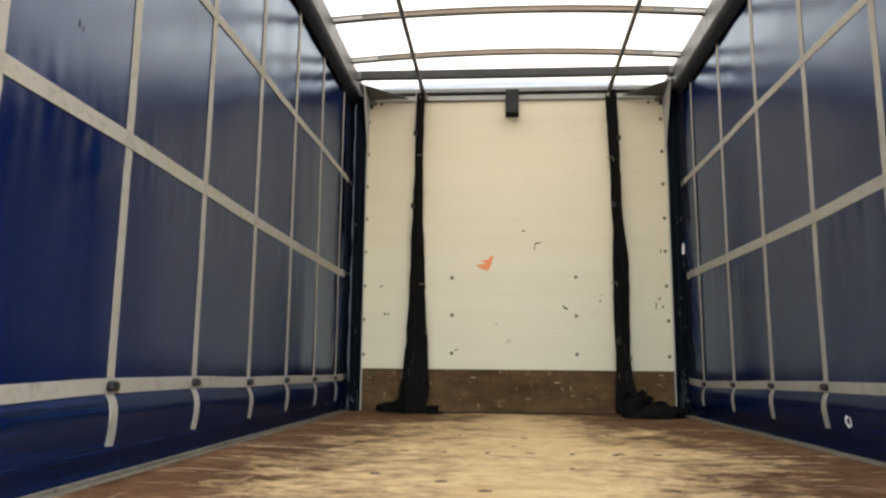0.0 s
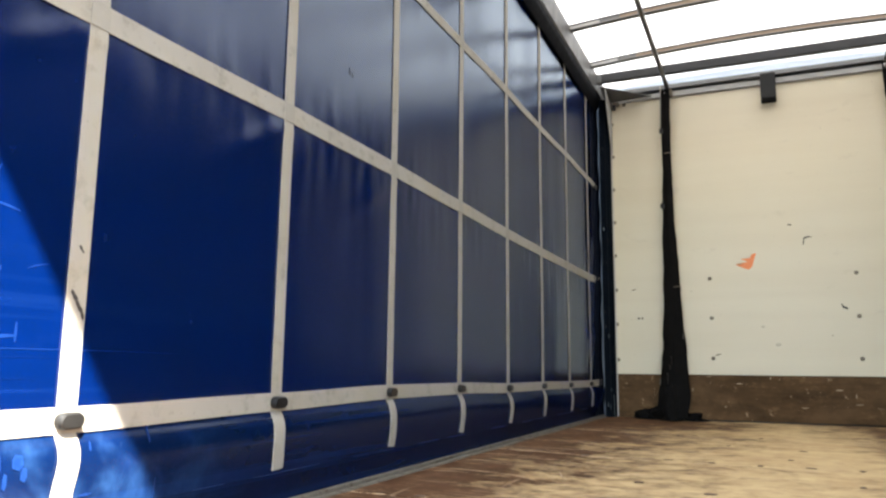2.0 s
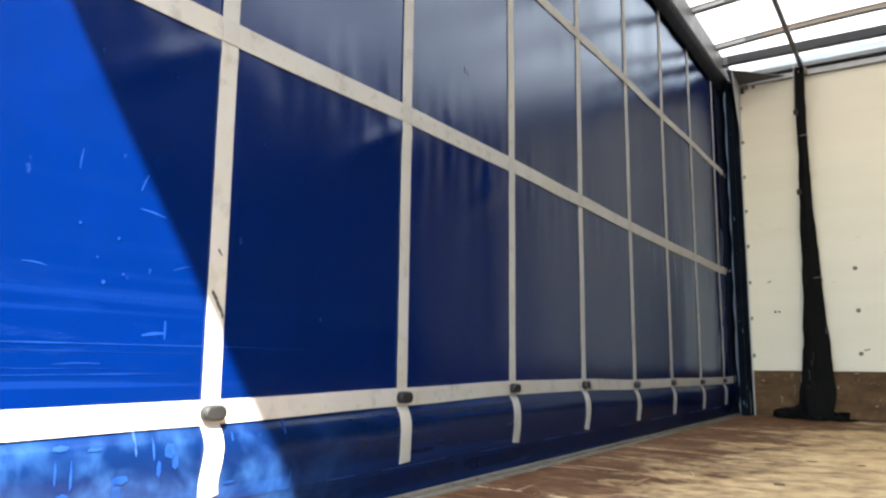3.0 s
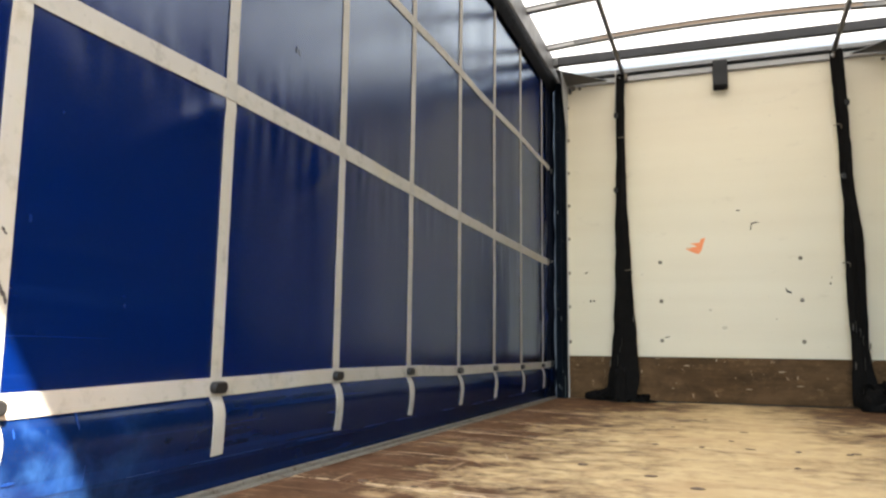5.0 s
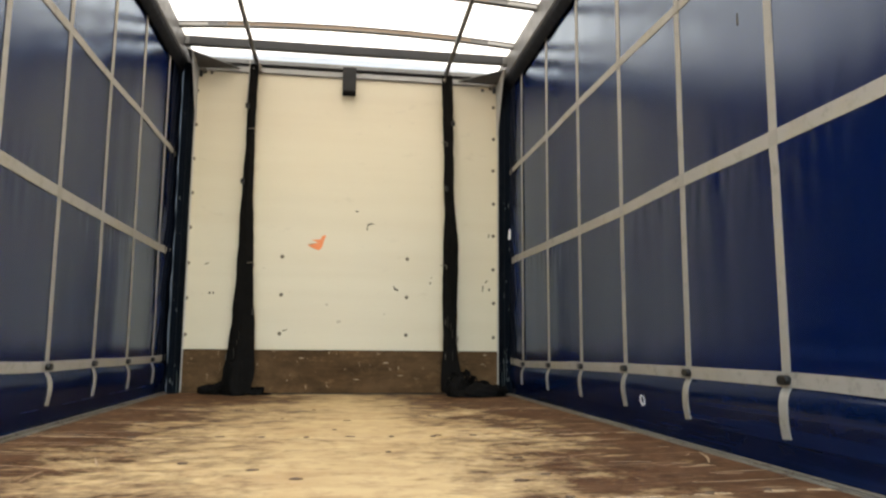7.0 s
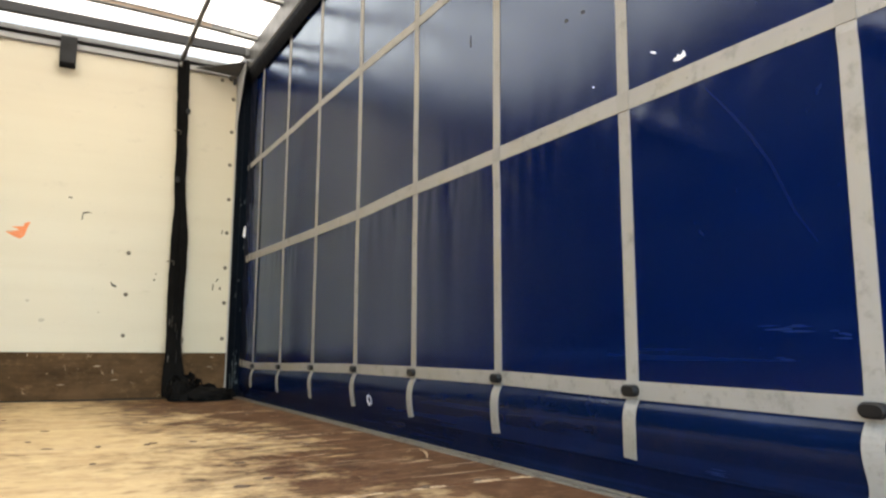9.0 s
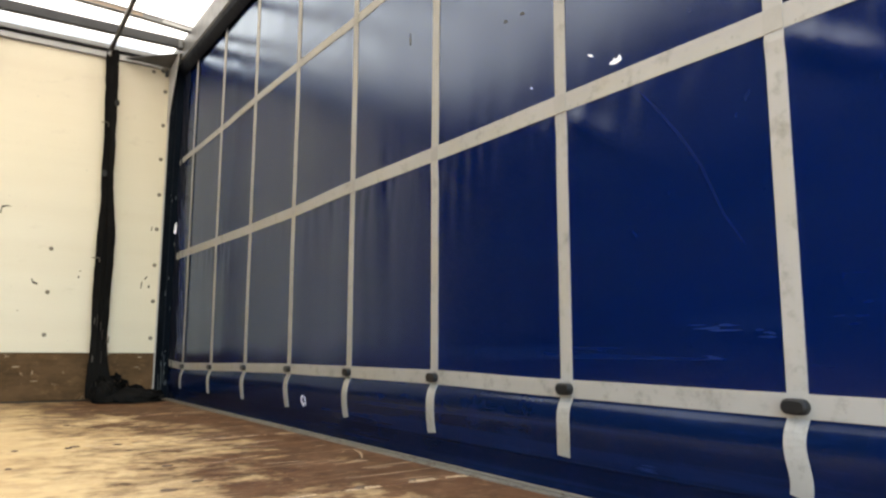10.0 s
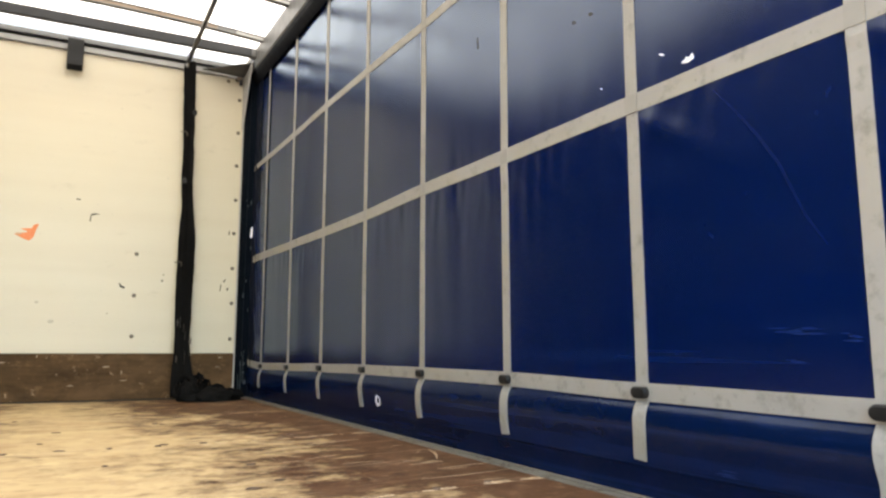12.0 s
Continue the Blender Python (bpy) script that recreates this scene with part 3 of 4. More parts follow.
def curtain(side):
    label = "blue glossy tarpaulin side curtain with grey webbing straps, drawn shut"
    top = thing("side_curtain", (side * HALF, 2.6, 0), label, "curtain", "side curtains of the trailer")
    xin = lambda y, z, more=0.0: side * (HALF - swell(side, y, z) - more)
    zs = heights()
    ys = [REAR + 0.018 * k for k in range(int((5.0 - REAR) / 0.018))] + [5.0 + 0.010 * k for k in range(75)]
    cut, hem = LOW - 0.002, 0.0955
    # the sheet, and below it the skirt and hem in their dimmed colours
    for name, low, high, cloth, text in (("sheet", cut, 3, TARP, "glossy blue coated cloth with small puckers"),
                                         ("skirt", hem, cut, SKIRT, "curtain skirt bulging below the low strap, dimness put into its colour"),
                                         ("hem_band", -1, hem, HEM, "curtain band along the hem, dimness put into its colour")):
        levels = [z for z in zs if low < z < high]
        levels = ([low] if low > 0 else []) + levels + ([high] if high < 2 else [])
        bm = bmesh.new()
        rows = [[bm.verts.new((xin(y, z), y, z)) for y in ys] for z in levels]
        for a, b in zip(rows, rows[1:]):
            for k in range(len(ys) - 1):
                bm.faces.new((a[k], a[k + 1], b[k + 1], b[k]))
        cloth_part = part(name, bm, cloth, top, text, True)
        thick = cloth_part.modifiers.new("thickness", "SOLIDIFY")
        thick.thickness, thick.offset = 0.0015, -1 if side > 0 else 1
    # added dark sheet behind the pillar for the shading there, in slanting folds
    fy = [5.41 + 0.0155 * k for k in range(19)]
    fz = [-0.05 + 0.03 * k for k in range(87)]
    bm = bmesh.new()
    rows = [[bm.verts.new((xin(y, max(z, 0.3), 0.004 + 0.008 * (k / 18) + 0.0045 * math.sin((y - 0.36 * z + 0.05 * noise.noise((z * 2, side, 4))) * 58 + side) * (0.4 + 0.6 * k / 18)), y + 0.012 * noise.noise((z * 2, side, 0)), z))
             for k, y in enumerate(fy)] for z in fz]
    for a, b in zip(rows, rows[1:]):
        for k in range(len(fy) - 1):
            bm.faces.new((a[k], a[k + 1], b[k + 1], b[k]))
    part("end_shade_sheet", bm, END_SHADE, top, "dark navy sheet in folds, added for the shading by the pillar", True)
    # black strip that stands in for the shade under the roof rail
    bm = bmesh.new()
    rows = []
    for y in [REAR + 0.06 * k for k in range(100)]:
        w = 0.003 * noise.noise((y * 2.0, side, 7))
        rows.append([bm.verts.new((side * (x + w * f), y, z)) for x, z, f in ((1.196, 2.424, 0), (1.212, 2.398, 0.4), (1.237, 2.347 + w, 1), (1.241, 2.345 + w, 1), (1.220, 2.400, 0.4), (1.206, 2.424, 0))])
    for a, b in zip(rows, rows[1:]):
        for k in range(6):
            bm.faces.new((a[k - 1], a[k], b[k], b[k - 1]))
    part("rail_shade", bm, MATT_BLACK, top, "black strip for the shade under the roof rail", True)
    # level straps
    for z, w, start in ((LOW, 0.045, REAR), (MID, 0.050, REAR), (HIGH, 0.039, REAR)):
        end = 5.70
        pts = [(xin(y, strap_z(side, z, y), 0.0034 + 0.004 * min(1, max(0, (y - 5.15) / 0.25))), y, strap_z(side, z, y)) for y in
               [start + (end - start) * k / 150 for k in range(151)]]
        part("level_strap", band(pts, (0, 0, 1), w, 0.0016), WEB, top, "grey webbing strap stitched along the curtain")
    # upright straps with buckles and loose tails
    for k in range(9):
        y0 = FIRST[side] + STEP[side] * k
        lean = 0.005 * noise.noise((k * 3.1, side * 2, 0)) - (0.008 if side > 0 else -0.001)
        pts, zz = [], strap_z(side, LOW, y0) + 0.01
        while zz < 2.40:
            y = y0 + lean * (MID - zz) / 0.74 * (1 if zz < MID else 0.3)
            near = xin(y, zz, 0.0028) if k < 8 else sum(xin(y + d, zz, 0.008) for d in (-0.06, -0.03, 0.0, 0.03, 0.06)) / 5
            pts.append((near, y, zz))
            zz += 0.03
        upright = part("upright_strap", band(pts, (0, 1, 0), 0.042 if k < 8 else 0.034, 0.0014), WEB, top, "grey webbing strap")
        if k < 6:
            for level, size in ((MID, 0.0245), (HIGH, 0.020)):
                yc = y0 + (0.0 if level == MID else -lean * 0.3)
                zc = strap_z(side, level, yc)
                pts = [(xin(yc + 0.022 * f, zc, 0.0056), yc + 0.022 * f, zc) for f in (-1, -0.5, 0, 0.5, 1)]
                part("stitched_patch", band(pts, (0, 0, 1), 2 * size, 0.0012), PATCH, upright, "square of stitched webbing at a crossing")
        yb = y0 + lean * (MID - LOW) / 0.74
        tail, zb = [], strap_z(side, LOW, yb)
        for j in range(14):
            zz = zb - 0.012 - (zb - 0.106 - 0.012) * j / 13
            y = yb + (0.008 if k < 2 else 0.004) * math.sin(j * 0.45 + (k if k > 1 else 0.2)) * (j / 13)
            tail.append((xin(y, zz, 0.0035), y, zz))
        part("strap_tail", band(tail, (0, 1, 0), 0.043, 0.0025), WEB, upright, "loose end of a grey strap")
        piece("buckle", BUCKLE, upright, Matrix.Translation((xin(yb, zb, 0.006), yb, zb - 0.001 + 0.003 * noise.noise((k, side, 2))))
              @ pose(0, 0, 0, 2 * noise.noise((k * 2.3, 4, side)), 0, (180 if side > 0 else 0) + 3 * noise.noise((k * 1.7, 0, side))))
    return top, xin


bm = bmesh.new()
rings = []
for depth, grow in ((0.0, 0.98), (0.010, 1.0), (0.0155, 0.90), (0.0172, 0.70)):
    ring = []
    for k in range(24):
        q = 2 * math.pi * k / 24
        flat = 0.0110 * math.copysign(1, math.cos(q)) if abs(math.cos(q)) > 0.05 else 0.0
        u, v = flat + 0.0150 * math.cos(q), 0.0150 * math.sin(q)
        ring.append(bm.verts.new((depth, u * (0.4 + 0.6 * grow), v * grow)))
    rings.append(ring)
for a, b in zip(rings, rings[1:]):
    for k in range(24):
        bm.faces.new((a[k - 1], a[k], b[k], b[k - 1]))
bm.faces.new(rings[0][::-1])
bm.faces.new(rings[-1])
BUCKLE = mesh_of(bm, "buckle", RUBBER)
left_curtain, left_x = curtain(-1)
right_curtain, right_x = curtain(1)


def patch(name, parent, xfun, y, z, outline, material, label, rise=0.001):
    """A thin flake on a curtain: outline of (along, up) metres round y, z."""
    bm = bmesh.new()
    face = bm.faces.new([bm.verts.new((xfun(y + a, z + b, rise), y + a, z + b)) for a, b in outline])
    ext = bmesh.ops.extrude_face_region(bm, geom=[face])
    bmesh.ops.translate(bm, verts=[v for v in ext["geom"] if isinstance(v, bmesh.types.BMVert)],
                        vec=(-0.0006 if xfun(y, z) > 0 else 0.0006, 0, 0))
    return part(name, bm, material, parent, label)


patch("torn_label", right_curtain, right_x, 1.332, 1.066,
      [(-0.020, -0.004), (0.0, -0.009), (0.020, -0.004), (0.018, 0.001), (0.008, 0.002), (0.005, 0.009), (0.0, 0.003), (-0.008, 0.004), (-0.014, 0.011), (-0.018, 0.003)],
      TORN, "white rest of a torn label", 0.0035)
patch("torn_label", right_curtain, right_x, 1.417, 1.106, [(-0.010, -0.005), (0.003, 0.0), (0.011, 0.006), (0.007, 0.007), (-0.005, 0.002)], TORN, "small white scrape", 0.003)
patch("torn_label", right_curtain, right_x, 1.647, 1.091, [(-0.003, -0.003), (0.004, -0.002), (0.002, 0.003)], TORN, "small white scrape")
patch("torn_label", right_curtain, right_x, 3.163, 0.146,
      [(-0.012, -0.022), (0.006, -0.026), (0.024, -0.006), (0.020, 0.014), (0.002, 0.024), (-0.014, 0.016), (0.004, 0.012), (0.010, 0.002), (0.004, -0.012), (-0.008, -0.010)], TORN, "white rest of a torn label", 0.0035)
patch("torn_label", right_curtain, right_x, 3.143, 0.148, [(-0.006, -0.022), (0.004, -0.020), (0.000, -0.004), (0.003, 0.012), (-0.002, 0.018), (-0.009, 0.004)], TORN, "white rest of a torn label", 0.0035)
SCUFF = plain("pale_blue_scuff", (0.0010, 0.0085, 0.056), (0.007, 0.024, 0.095), 0.5, 0, 25, spec=0.08)
scuff_rng = random.Random(12)
for y, z, w, n in ((1.088, 0.410, 0.062, 8), (0.966, 0.404, 0.026, 5), (1.09, 0.352, 0.04, 2), (1.285, 0.110, 0.05, 4)):
    for k in range(n):
        dy, dz, h = scuff_rng.uniform(-w, w) * 0.6, scuff_rng.uniform(-0.011, 0.011), scuff_rng.uniform(0.0008, 0.0026)
        u = scuff_rng.uniform(0.25, 0.7) * w
        patch("scuff", right_curtain, right_x, y + dy, z + dz, [(-u, -h * 0.2), (-u * 0.3, -h), (u, -h * 0.4), (u * 0.8, h * 0.7), (-u * 0.2, h)], SCUFF, "pale rubbed mark")
# worn weld line along the hem of each curtain
for parent, xfun, seed in ((left_curtain, left_x, 3), (right_curtain, right_x, 8)):
    r = random.Random(seed)
    y = 0.1
    while y < 5.2:
        run = r.uniform(0.03, 0.30)
        pts = [(xfun(y + run * k / 6, 0.0965, 0.0006), y + run * k / 6, 0.0965 + 0.0012 * noise.noise((y * 9 + k, seed, 0))) for k in range(7)]
        part("hem_weld", band(pts, (0, 0, 1), [0.0006, 0.0022, 0.0026, 0.0016, 0.0026, 0.0018, 0.0006], 0.0012), SCUFF, parent, "pale worn weld line")
        y += run + r.uniform(0.02, 0.35)
for y, z in ((2.316, 1.473), (1.762, 1.330), (1.685, 1.325)):
    patch("ink_mark", right_curtain, right_x, y, z, [(-0.006, -0.022), (0.003, -0.024), (0.007, -0.004), (0.004, 0.022), (-0.003, 0.024)] if y > 2 else
          [(-0.01, -0.006), (0.008, -0.004), (0.012, 0.006), (-0.004, 0.005)], INK, "small dark mark")
for dy in (-0.010, 0.010):
    patch("ink_mark", left_curtain, left_x, 1.914 + dy, 1.251, [(-0.0015, -0.012), (0.0015, -0.012), (0.002, 0.010), (-0.001, 0.012)] if dy < 0 else [(-0.003, -0.012), (0.003, -0.011), (0.003, -0.008), (-0.001, -0.007), (-0.001, 0.004), (-0.003, 0.004)], INK, "small dark mark")

for y, z, u, v in ((0.978, 0.480, 0.005, 0.006), (0.984, 0.472, 0.006, 0.007), (0.990, 0.461, 0.005, 0.008), (0.996, 0.452, 0.006, 0.007), (1.002, 0.441, 0.004, 0.009),
                   (0.987, 0.562, 0.004, 0.005), (0.992, 0.556, 0.003, 0.003)):
    patch("dirt_smear", left_curtain, left_x, y, z, [(-u, v * 0.3), (-u * 0.4, -v * 0.5), (u * 0.5, -v), (u, -v * 0.2), (u * 0.3, v * 0.6), (-u * 0.5, v)], INK, "dark smear on the strap", 0.0038)
SCRATCH = plain("pale_scratch", (0.0003, 0.006, 0.048), (0.003, 0.020, 0.090), 0.5, 0, 30, spec=0.08)
for (ya, za), (yb, zb), w in (((0.815, 0.614), (0.867, 0.606), 0.0040), ((0.827, 0.677), (0.814, 0.645), 0.0025), ((0.833, 0.395), (0.881, 0.400), 0.0060), ((0.879, 0.423), (0.879, 0.390), 0.0040),
                             ((0.889, 0.513), (0.929, 0.525), 0.0015), ((0.68, 0.345), (0.76, 0.347), 0.002), ((0.70, 0.66), (0.704, 0.695), 0.002), ((0.62, 0.50), (0.66, 0.497), 0.003)):
    pts = []
    for k in range(9):
        y, z = ya + (yb - ya) * k / 8, za + (zb - za) * k / 8 + 0.0015 * math.sin(k * 0.4)
        pts.append((left_x(y, z, 0.0006), y, z))
    side_way = (0, 0, 1) if abs(yb - ya) > abs(zb - za) else (0, 1, 0)
    part("scratch", band(pts, side_way, [w * (0.25 + 0.75 * math.sin(math.pi * (k + 0.6) / 9.4)) for k in range(9)], 0.0005), SCRATCH, left_curtain, "pale scratch")
for y, z, u in ((0.756, 0.480, 0.004), (0.791, 0.496, 0.0025), (0.708, 0.572, 0.003), (0.778, 0.556, 0.003), (0.742, 0.52, 0.002)):
    patch("fleck", left_curtain, left_x, y, z, [(-u, -u * 0.6), (u * 0.2, -u), (u, u * 0.2), (0.0, u), (-u * 0.7, u * 0.7)], SCRATCH, "pale fleck")
# level lines where the curtain was folded, and rubbed streaks on its skirt
for z, ya, yb, w in ((0.378, 0.1, 1.26, 0.0036), (0.366, 0.3, 1.02, 0.0012), (0.330, 0.1, 0.93, 0.0030), (0.340, 0.45, 0.80, 0.0014)):
    ys = [ya + (yb - ya) * k / 40 for k in range(41)]
    pts = [(left_x(y, z, 0.0006), y, z + 0.003 * noise.noise((y * 2.2, z * 30, 1))) for y in ys]
    part("fold_line", band(pts, (0, 0, 1), [0.8 * w * (0.35 + abs(noise.noise((y * 7, z * 50, 2)))) * min(1, (yb - y) / 0.15 + 0.1) for y in ys], 0.0005), SCRATCH, left_curtain, "pale level line in the cloth")
RUBBED = plain("rubbed_tarp", (0.0006, 0.006, 0.046), (0.006, 0.028, 0.110), 0.55, 0, 30, spec=0.08)
rub_rng = random.Random(31)
for k in range(16):
    y, z = rub_rng.uniform(0.58, 1.20), rub_rng.uniform(0.105, 0.228)
    if k % 4:
        u, v = rub_rng.uniform(0.0008, 0.0026), rub_rng.uniform(0.005, 0.024)
    else:
        u, v = rub_rng.uniform(0.005, 0.020), rub_rng.uniform(0.002, 0.006)
    patch("rubbed_mark", left_curtain, left_x, y, z, [(-u, -v * 0.5), (-u * 0.2, -v), (u * rub_rng.uniform(0.5, 1.2), -v * 0.7), (u, v * 0.3), (u * 0.1, v), (-u * 0.8, v * 0.6)], RUBBED, "pale rubbed streak", 0.0012)
for y, z, u, v in ((0.894, 0.198, 0.010, 0.013), (0.905, 0.178, 0.006, 0.012), (0.872, 0.170, 0.004, 0.014), (0.80, 0.160, 0.014, 0.007), (0.985, 0.222, 0.004, 0.008), (0.755, 0.212, 0.012, 0.003)):
    patch("rubbed_mark", left_curtain, left_x, y, z, [(-u, -v * 0.6), (u * 0.3, -v), (u, -v * 0.3), (u * 0.8, v * 0.8), (-u * 0.4, v), (-u, v * 0.3)], RUBBED, "pale rubbed patch", 0.0014)
arc = [(1.26, 0.967), (1.203, 0.90), (1.148, 0.83), (1.101, 0.758), (1.050, 0.645), (0.996, 0.565)]
line = []
for (ya, za), (yb, zb) in zip(arc, arc[1:]):
    line += [(ya + (yb - ya) * k / 6, za + (zb - za) * k / 6) for k in range(6)]
bm = band([(right_x(y, z, 0.0014), y, z) for y, z in line], (0, 1, 0), [0.002 + 0.005 * math.sin(math.pi * (k + 0.5) / len(line)) for k in range(len(line))], 0.0006)
part("rubbed_crease", bm, plain("pale_crease", (0.0006, 0.0056, 0.039), (0.0014, 0.0080, 0.050), 0.4, 0, 20, spec=0.08), right_curtain, "faint rubbed crease")

# ---- front bulkhead ----
bulkhead = thing("front_bulkhead", (0, FRONT, 0), "white panelled front wall over a brown plywood kickboard", "wall", "", "structure")
bulkhead.name = "wall_front"
part("panel", box(-1.17 + OFF, 1.17 + OFF, FRONT, FRONT + 0.04, 0.328, 2.426, 0.002), WHITE, bulkhead, "scuffed off-white wall panel")
part("kickboard", box(-1.2, 1.2, FRONT - 0.008, FRONT + 0.04, 0.014, 0.324, 0.003), KICK, bulkhead, "chipped brown plywood kickboard")
# unseen board behind the wall, added to stop light leaking in at its sides
part("leak_stop", box(-1.31, 1.31, FRONT + 0.045, FRONT + 0.08, -0.2, 2.50), DARK, bulkhead, "unseen dark board that stops light leaking past the front wall")
part("top_strip", box(-1.2, 1.2, FRONT - 0.022, FRONT + 0.04, 2.428, 2.468, 0.003), PALE, bulkhead, "pale grey metal strip")
part("top_groove", box(-1.2, 1.2, FRONT - 0.006, FRONT + 0.04, 2.470, 2.483), DARK, bulkhead, "dark groove")
part("top_rail", box(-1.2, 1.2, FRONT - 0.045, FRONT + 0.05, 2.485, 2.520, 0.004), RAIL, bulkhead, "grey aluminium rail")
bm = bmesh.new()
bmesh.ops.create_uvsphere(bm, u_segments=12, v_segments=6, radius=0.0145)
bmesh.ops.scale(bm, verts=bm.verts, vec=(1, 0.4, 1))
RIVET = mesh_of(bm, "screw", ZINC, True)
spots = [(s * 1.141 + 0.005, 0.435 + 0.261 * k) for s in (-1, 1) for k in range(8)]
spots += [(x, z) for x in (-0.465, 0.471) for z in (0.445, 0.732, 1.022)] + [(-1.04, 2.41), (1.055, 2.40)]
for x, z in spots:
    piece("screw", RIVET, bulkhead, Matrix.Translation((x + rng.uniform(-0.003, 0.003), FRONT - 0.001, z + rng.uniform(-0.004, 0.004))))
part("latch_tab", box(-0.053, 0.051, FRONT - 0.060, FRONT - 0.048, 2.272, 2.500, 0.004), RUBBER, bulkhead, "black rubber tab")
part("latch_foot", box(-0.052, 0.050, FRONT - 0.075, FRONT - 0.046, 2.270, 2.308, 0.006), BLACK, bulkhead, "folded black end of the tab")


def flake(name, x, z, outline, material, label, y=FRONT):
    bm = prism([(x + a + 0.004, z + b) for a, b in outline], 1, y - 0.0012, y + 0.001)
    return part(name, bm, material, bulkhead, label)


flake("sticker", -0.216, 1.124, [(-0.072, -0.012), (-0.020, -0.040), (0.015, -0.053), (0.039, -0.029), (0.052, 0.020), (0.068, 0.064), (0.050, 0.062), (0.034, 0.054), (0.029, 0.032),
                               (-0.040, 0.026), (-0.004, 0.012), (0.007, 0.003), (-0.030, -0.002)], ORANGE, "torn orange arrow sticker")
flake("sticker_rest", -0.262, 1.118, [(-0.025, -0.005), (0.012, -0.008), (0.014, 0.003), (-0.015, 0.006)],
      plain("faded_orange", (0.52, 0.34, 0.21), (0.56, 0.45, 0.32), 0.6, 0, 30), "faded rest of a sticker")
for x, z, outline in (
        (0.172, 1.262, [(-0.018, -0.028), (-0.010, -0.030), (-0.006, 0.010), (0.020, 0.020), (0.050, 0.022), (0.020, 0.030), (-0.010, 0.022)]),
        (0.078, 1.379, [(-0.014, -0.003), (0.012, -0.005), (0.014, 0.004), (-0.010, 0.005)]),
        (0.386, 0.795, [(-0.022, 0.018), (-0.012, -0.010), (0.016, -0.020), (0.020, -0.008), (-0.006, 0.004), (-0.016, 0.020)]),
        (0.648, 0.850, [(-0.006, -0.016), (0.004, -0.016), (0.007, -0.002), (-0.003, 0.0)]),
        (0.656, 0.885, [(-0.005, -0.006), (0.005, -0.006), (0.003, 0.007)]),
        (-0.980, 0.738, [(-0.009, -0.008), (0.007, -0.007), (0.008, 0.006), (-0.006, 0.008)]),
        (-0.955, 0.738, [(-0.007, -0.006), (0.007, -0.008), (0.006, 0.007), (-0.006, 0.006)]),
        (-1.012, 0.951, [(-0.020, -0.008), (0.004, -0.002), (0.022, 0.010), (0.0, 0.006)]),
        (1.085, 0.860, [(-0.012, -0.010), (-0.004, -0.012), (0.012, 0.012), (0.004, 0.014)]),
        (1.060, 0.810, [(-0.008, -0.026), (-0.002, -0.028), (0.004, 0.020), (-0.004, 0.022)]),
        (1.108, 0.800, [(-0.007, -0.010), (0.006, -0.010), (0.006, 0.010), (-0.005, 0.008)]),
        (1.104, 1.222, [(-0.005, -0.016), (0.003, -0.016), (0.006, 0.014), (0.0, 0.016)]),
        (-0.440, 0.468, [(-0.012, -0.006), (0.026, 0.004), (0.024, 0.010), (-0.010, 0.002)])):
    flake("scuff_mark", x, z, outline, INK, "small dark scuff")
SMUDGE = plain("grey_smudge", (0.36, 0.315, 0.235), (0.46, 0.41, 0.315), 0.5, 0, 18)
blob_rng = random.Random(5)
for x, z, u, v in ((-0.04, 0.537, 0.022, 0.016), (-0.13, 0.664, 0.014, 0.010), (0.30, 0.60, 0.010, 0.006), (-0.60, 0.93, 0.012, 0.005)):
    flake("smudge", x, z, [(u * math.cos(q) * blob_rng.uniform(0.6, 1.1), v * math.sin(q) * blob_rng.uniform(0.6, 1.1)) for q in [0.45 * i for i in range(14)]], SMUDGE, "faint grey smudge")
# chips in the kickboard and pale bits along its upper edge
CHIP = plain("bare_chip", (0.22, 0.165, 0.11), (0.40, 0.33, 0.25), 0.7, 0, 40)
for k in range(16):
    x = blob_rng.uniform(-1.1, 1.1)
    z = blob_rng.choice((0.318, blob_rng.uniform(0.03, 0.31), blob_rng.gauss(0.14, 0.05)))
    z = max(0.03, min(0.318, z))
    u, v = (blob_rng.uniform(0.006, 0.030), blob_rng.uniform(0.002, 0.005)) if blob_rng.random() < 0.7 else (0.004, blob_rng.uniform(0.012, 0.03))
    v = min(v, 0.321 - z) if z > 0.30 else v
    flake("chip", x, z, [(-u, -v * 0.4), (-u * 0.2, -v), (u * 0.7, -v * 0.5), (u, v * 0.3), (u * 0.1, v), (-u * 0.6, v * 0.6)], CHIP, "pale chipped spot", FRONT - 0.008)

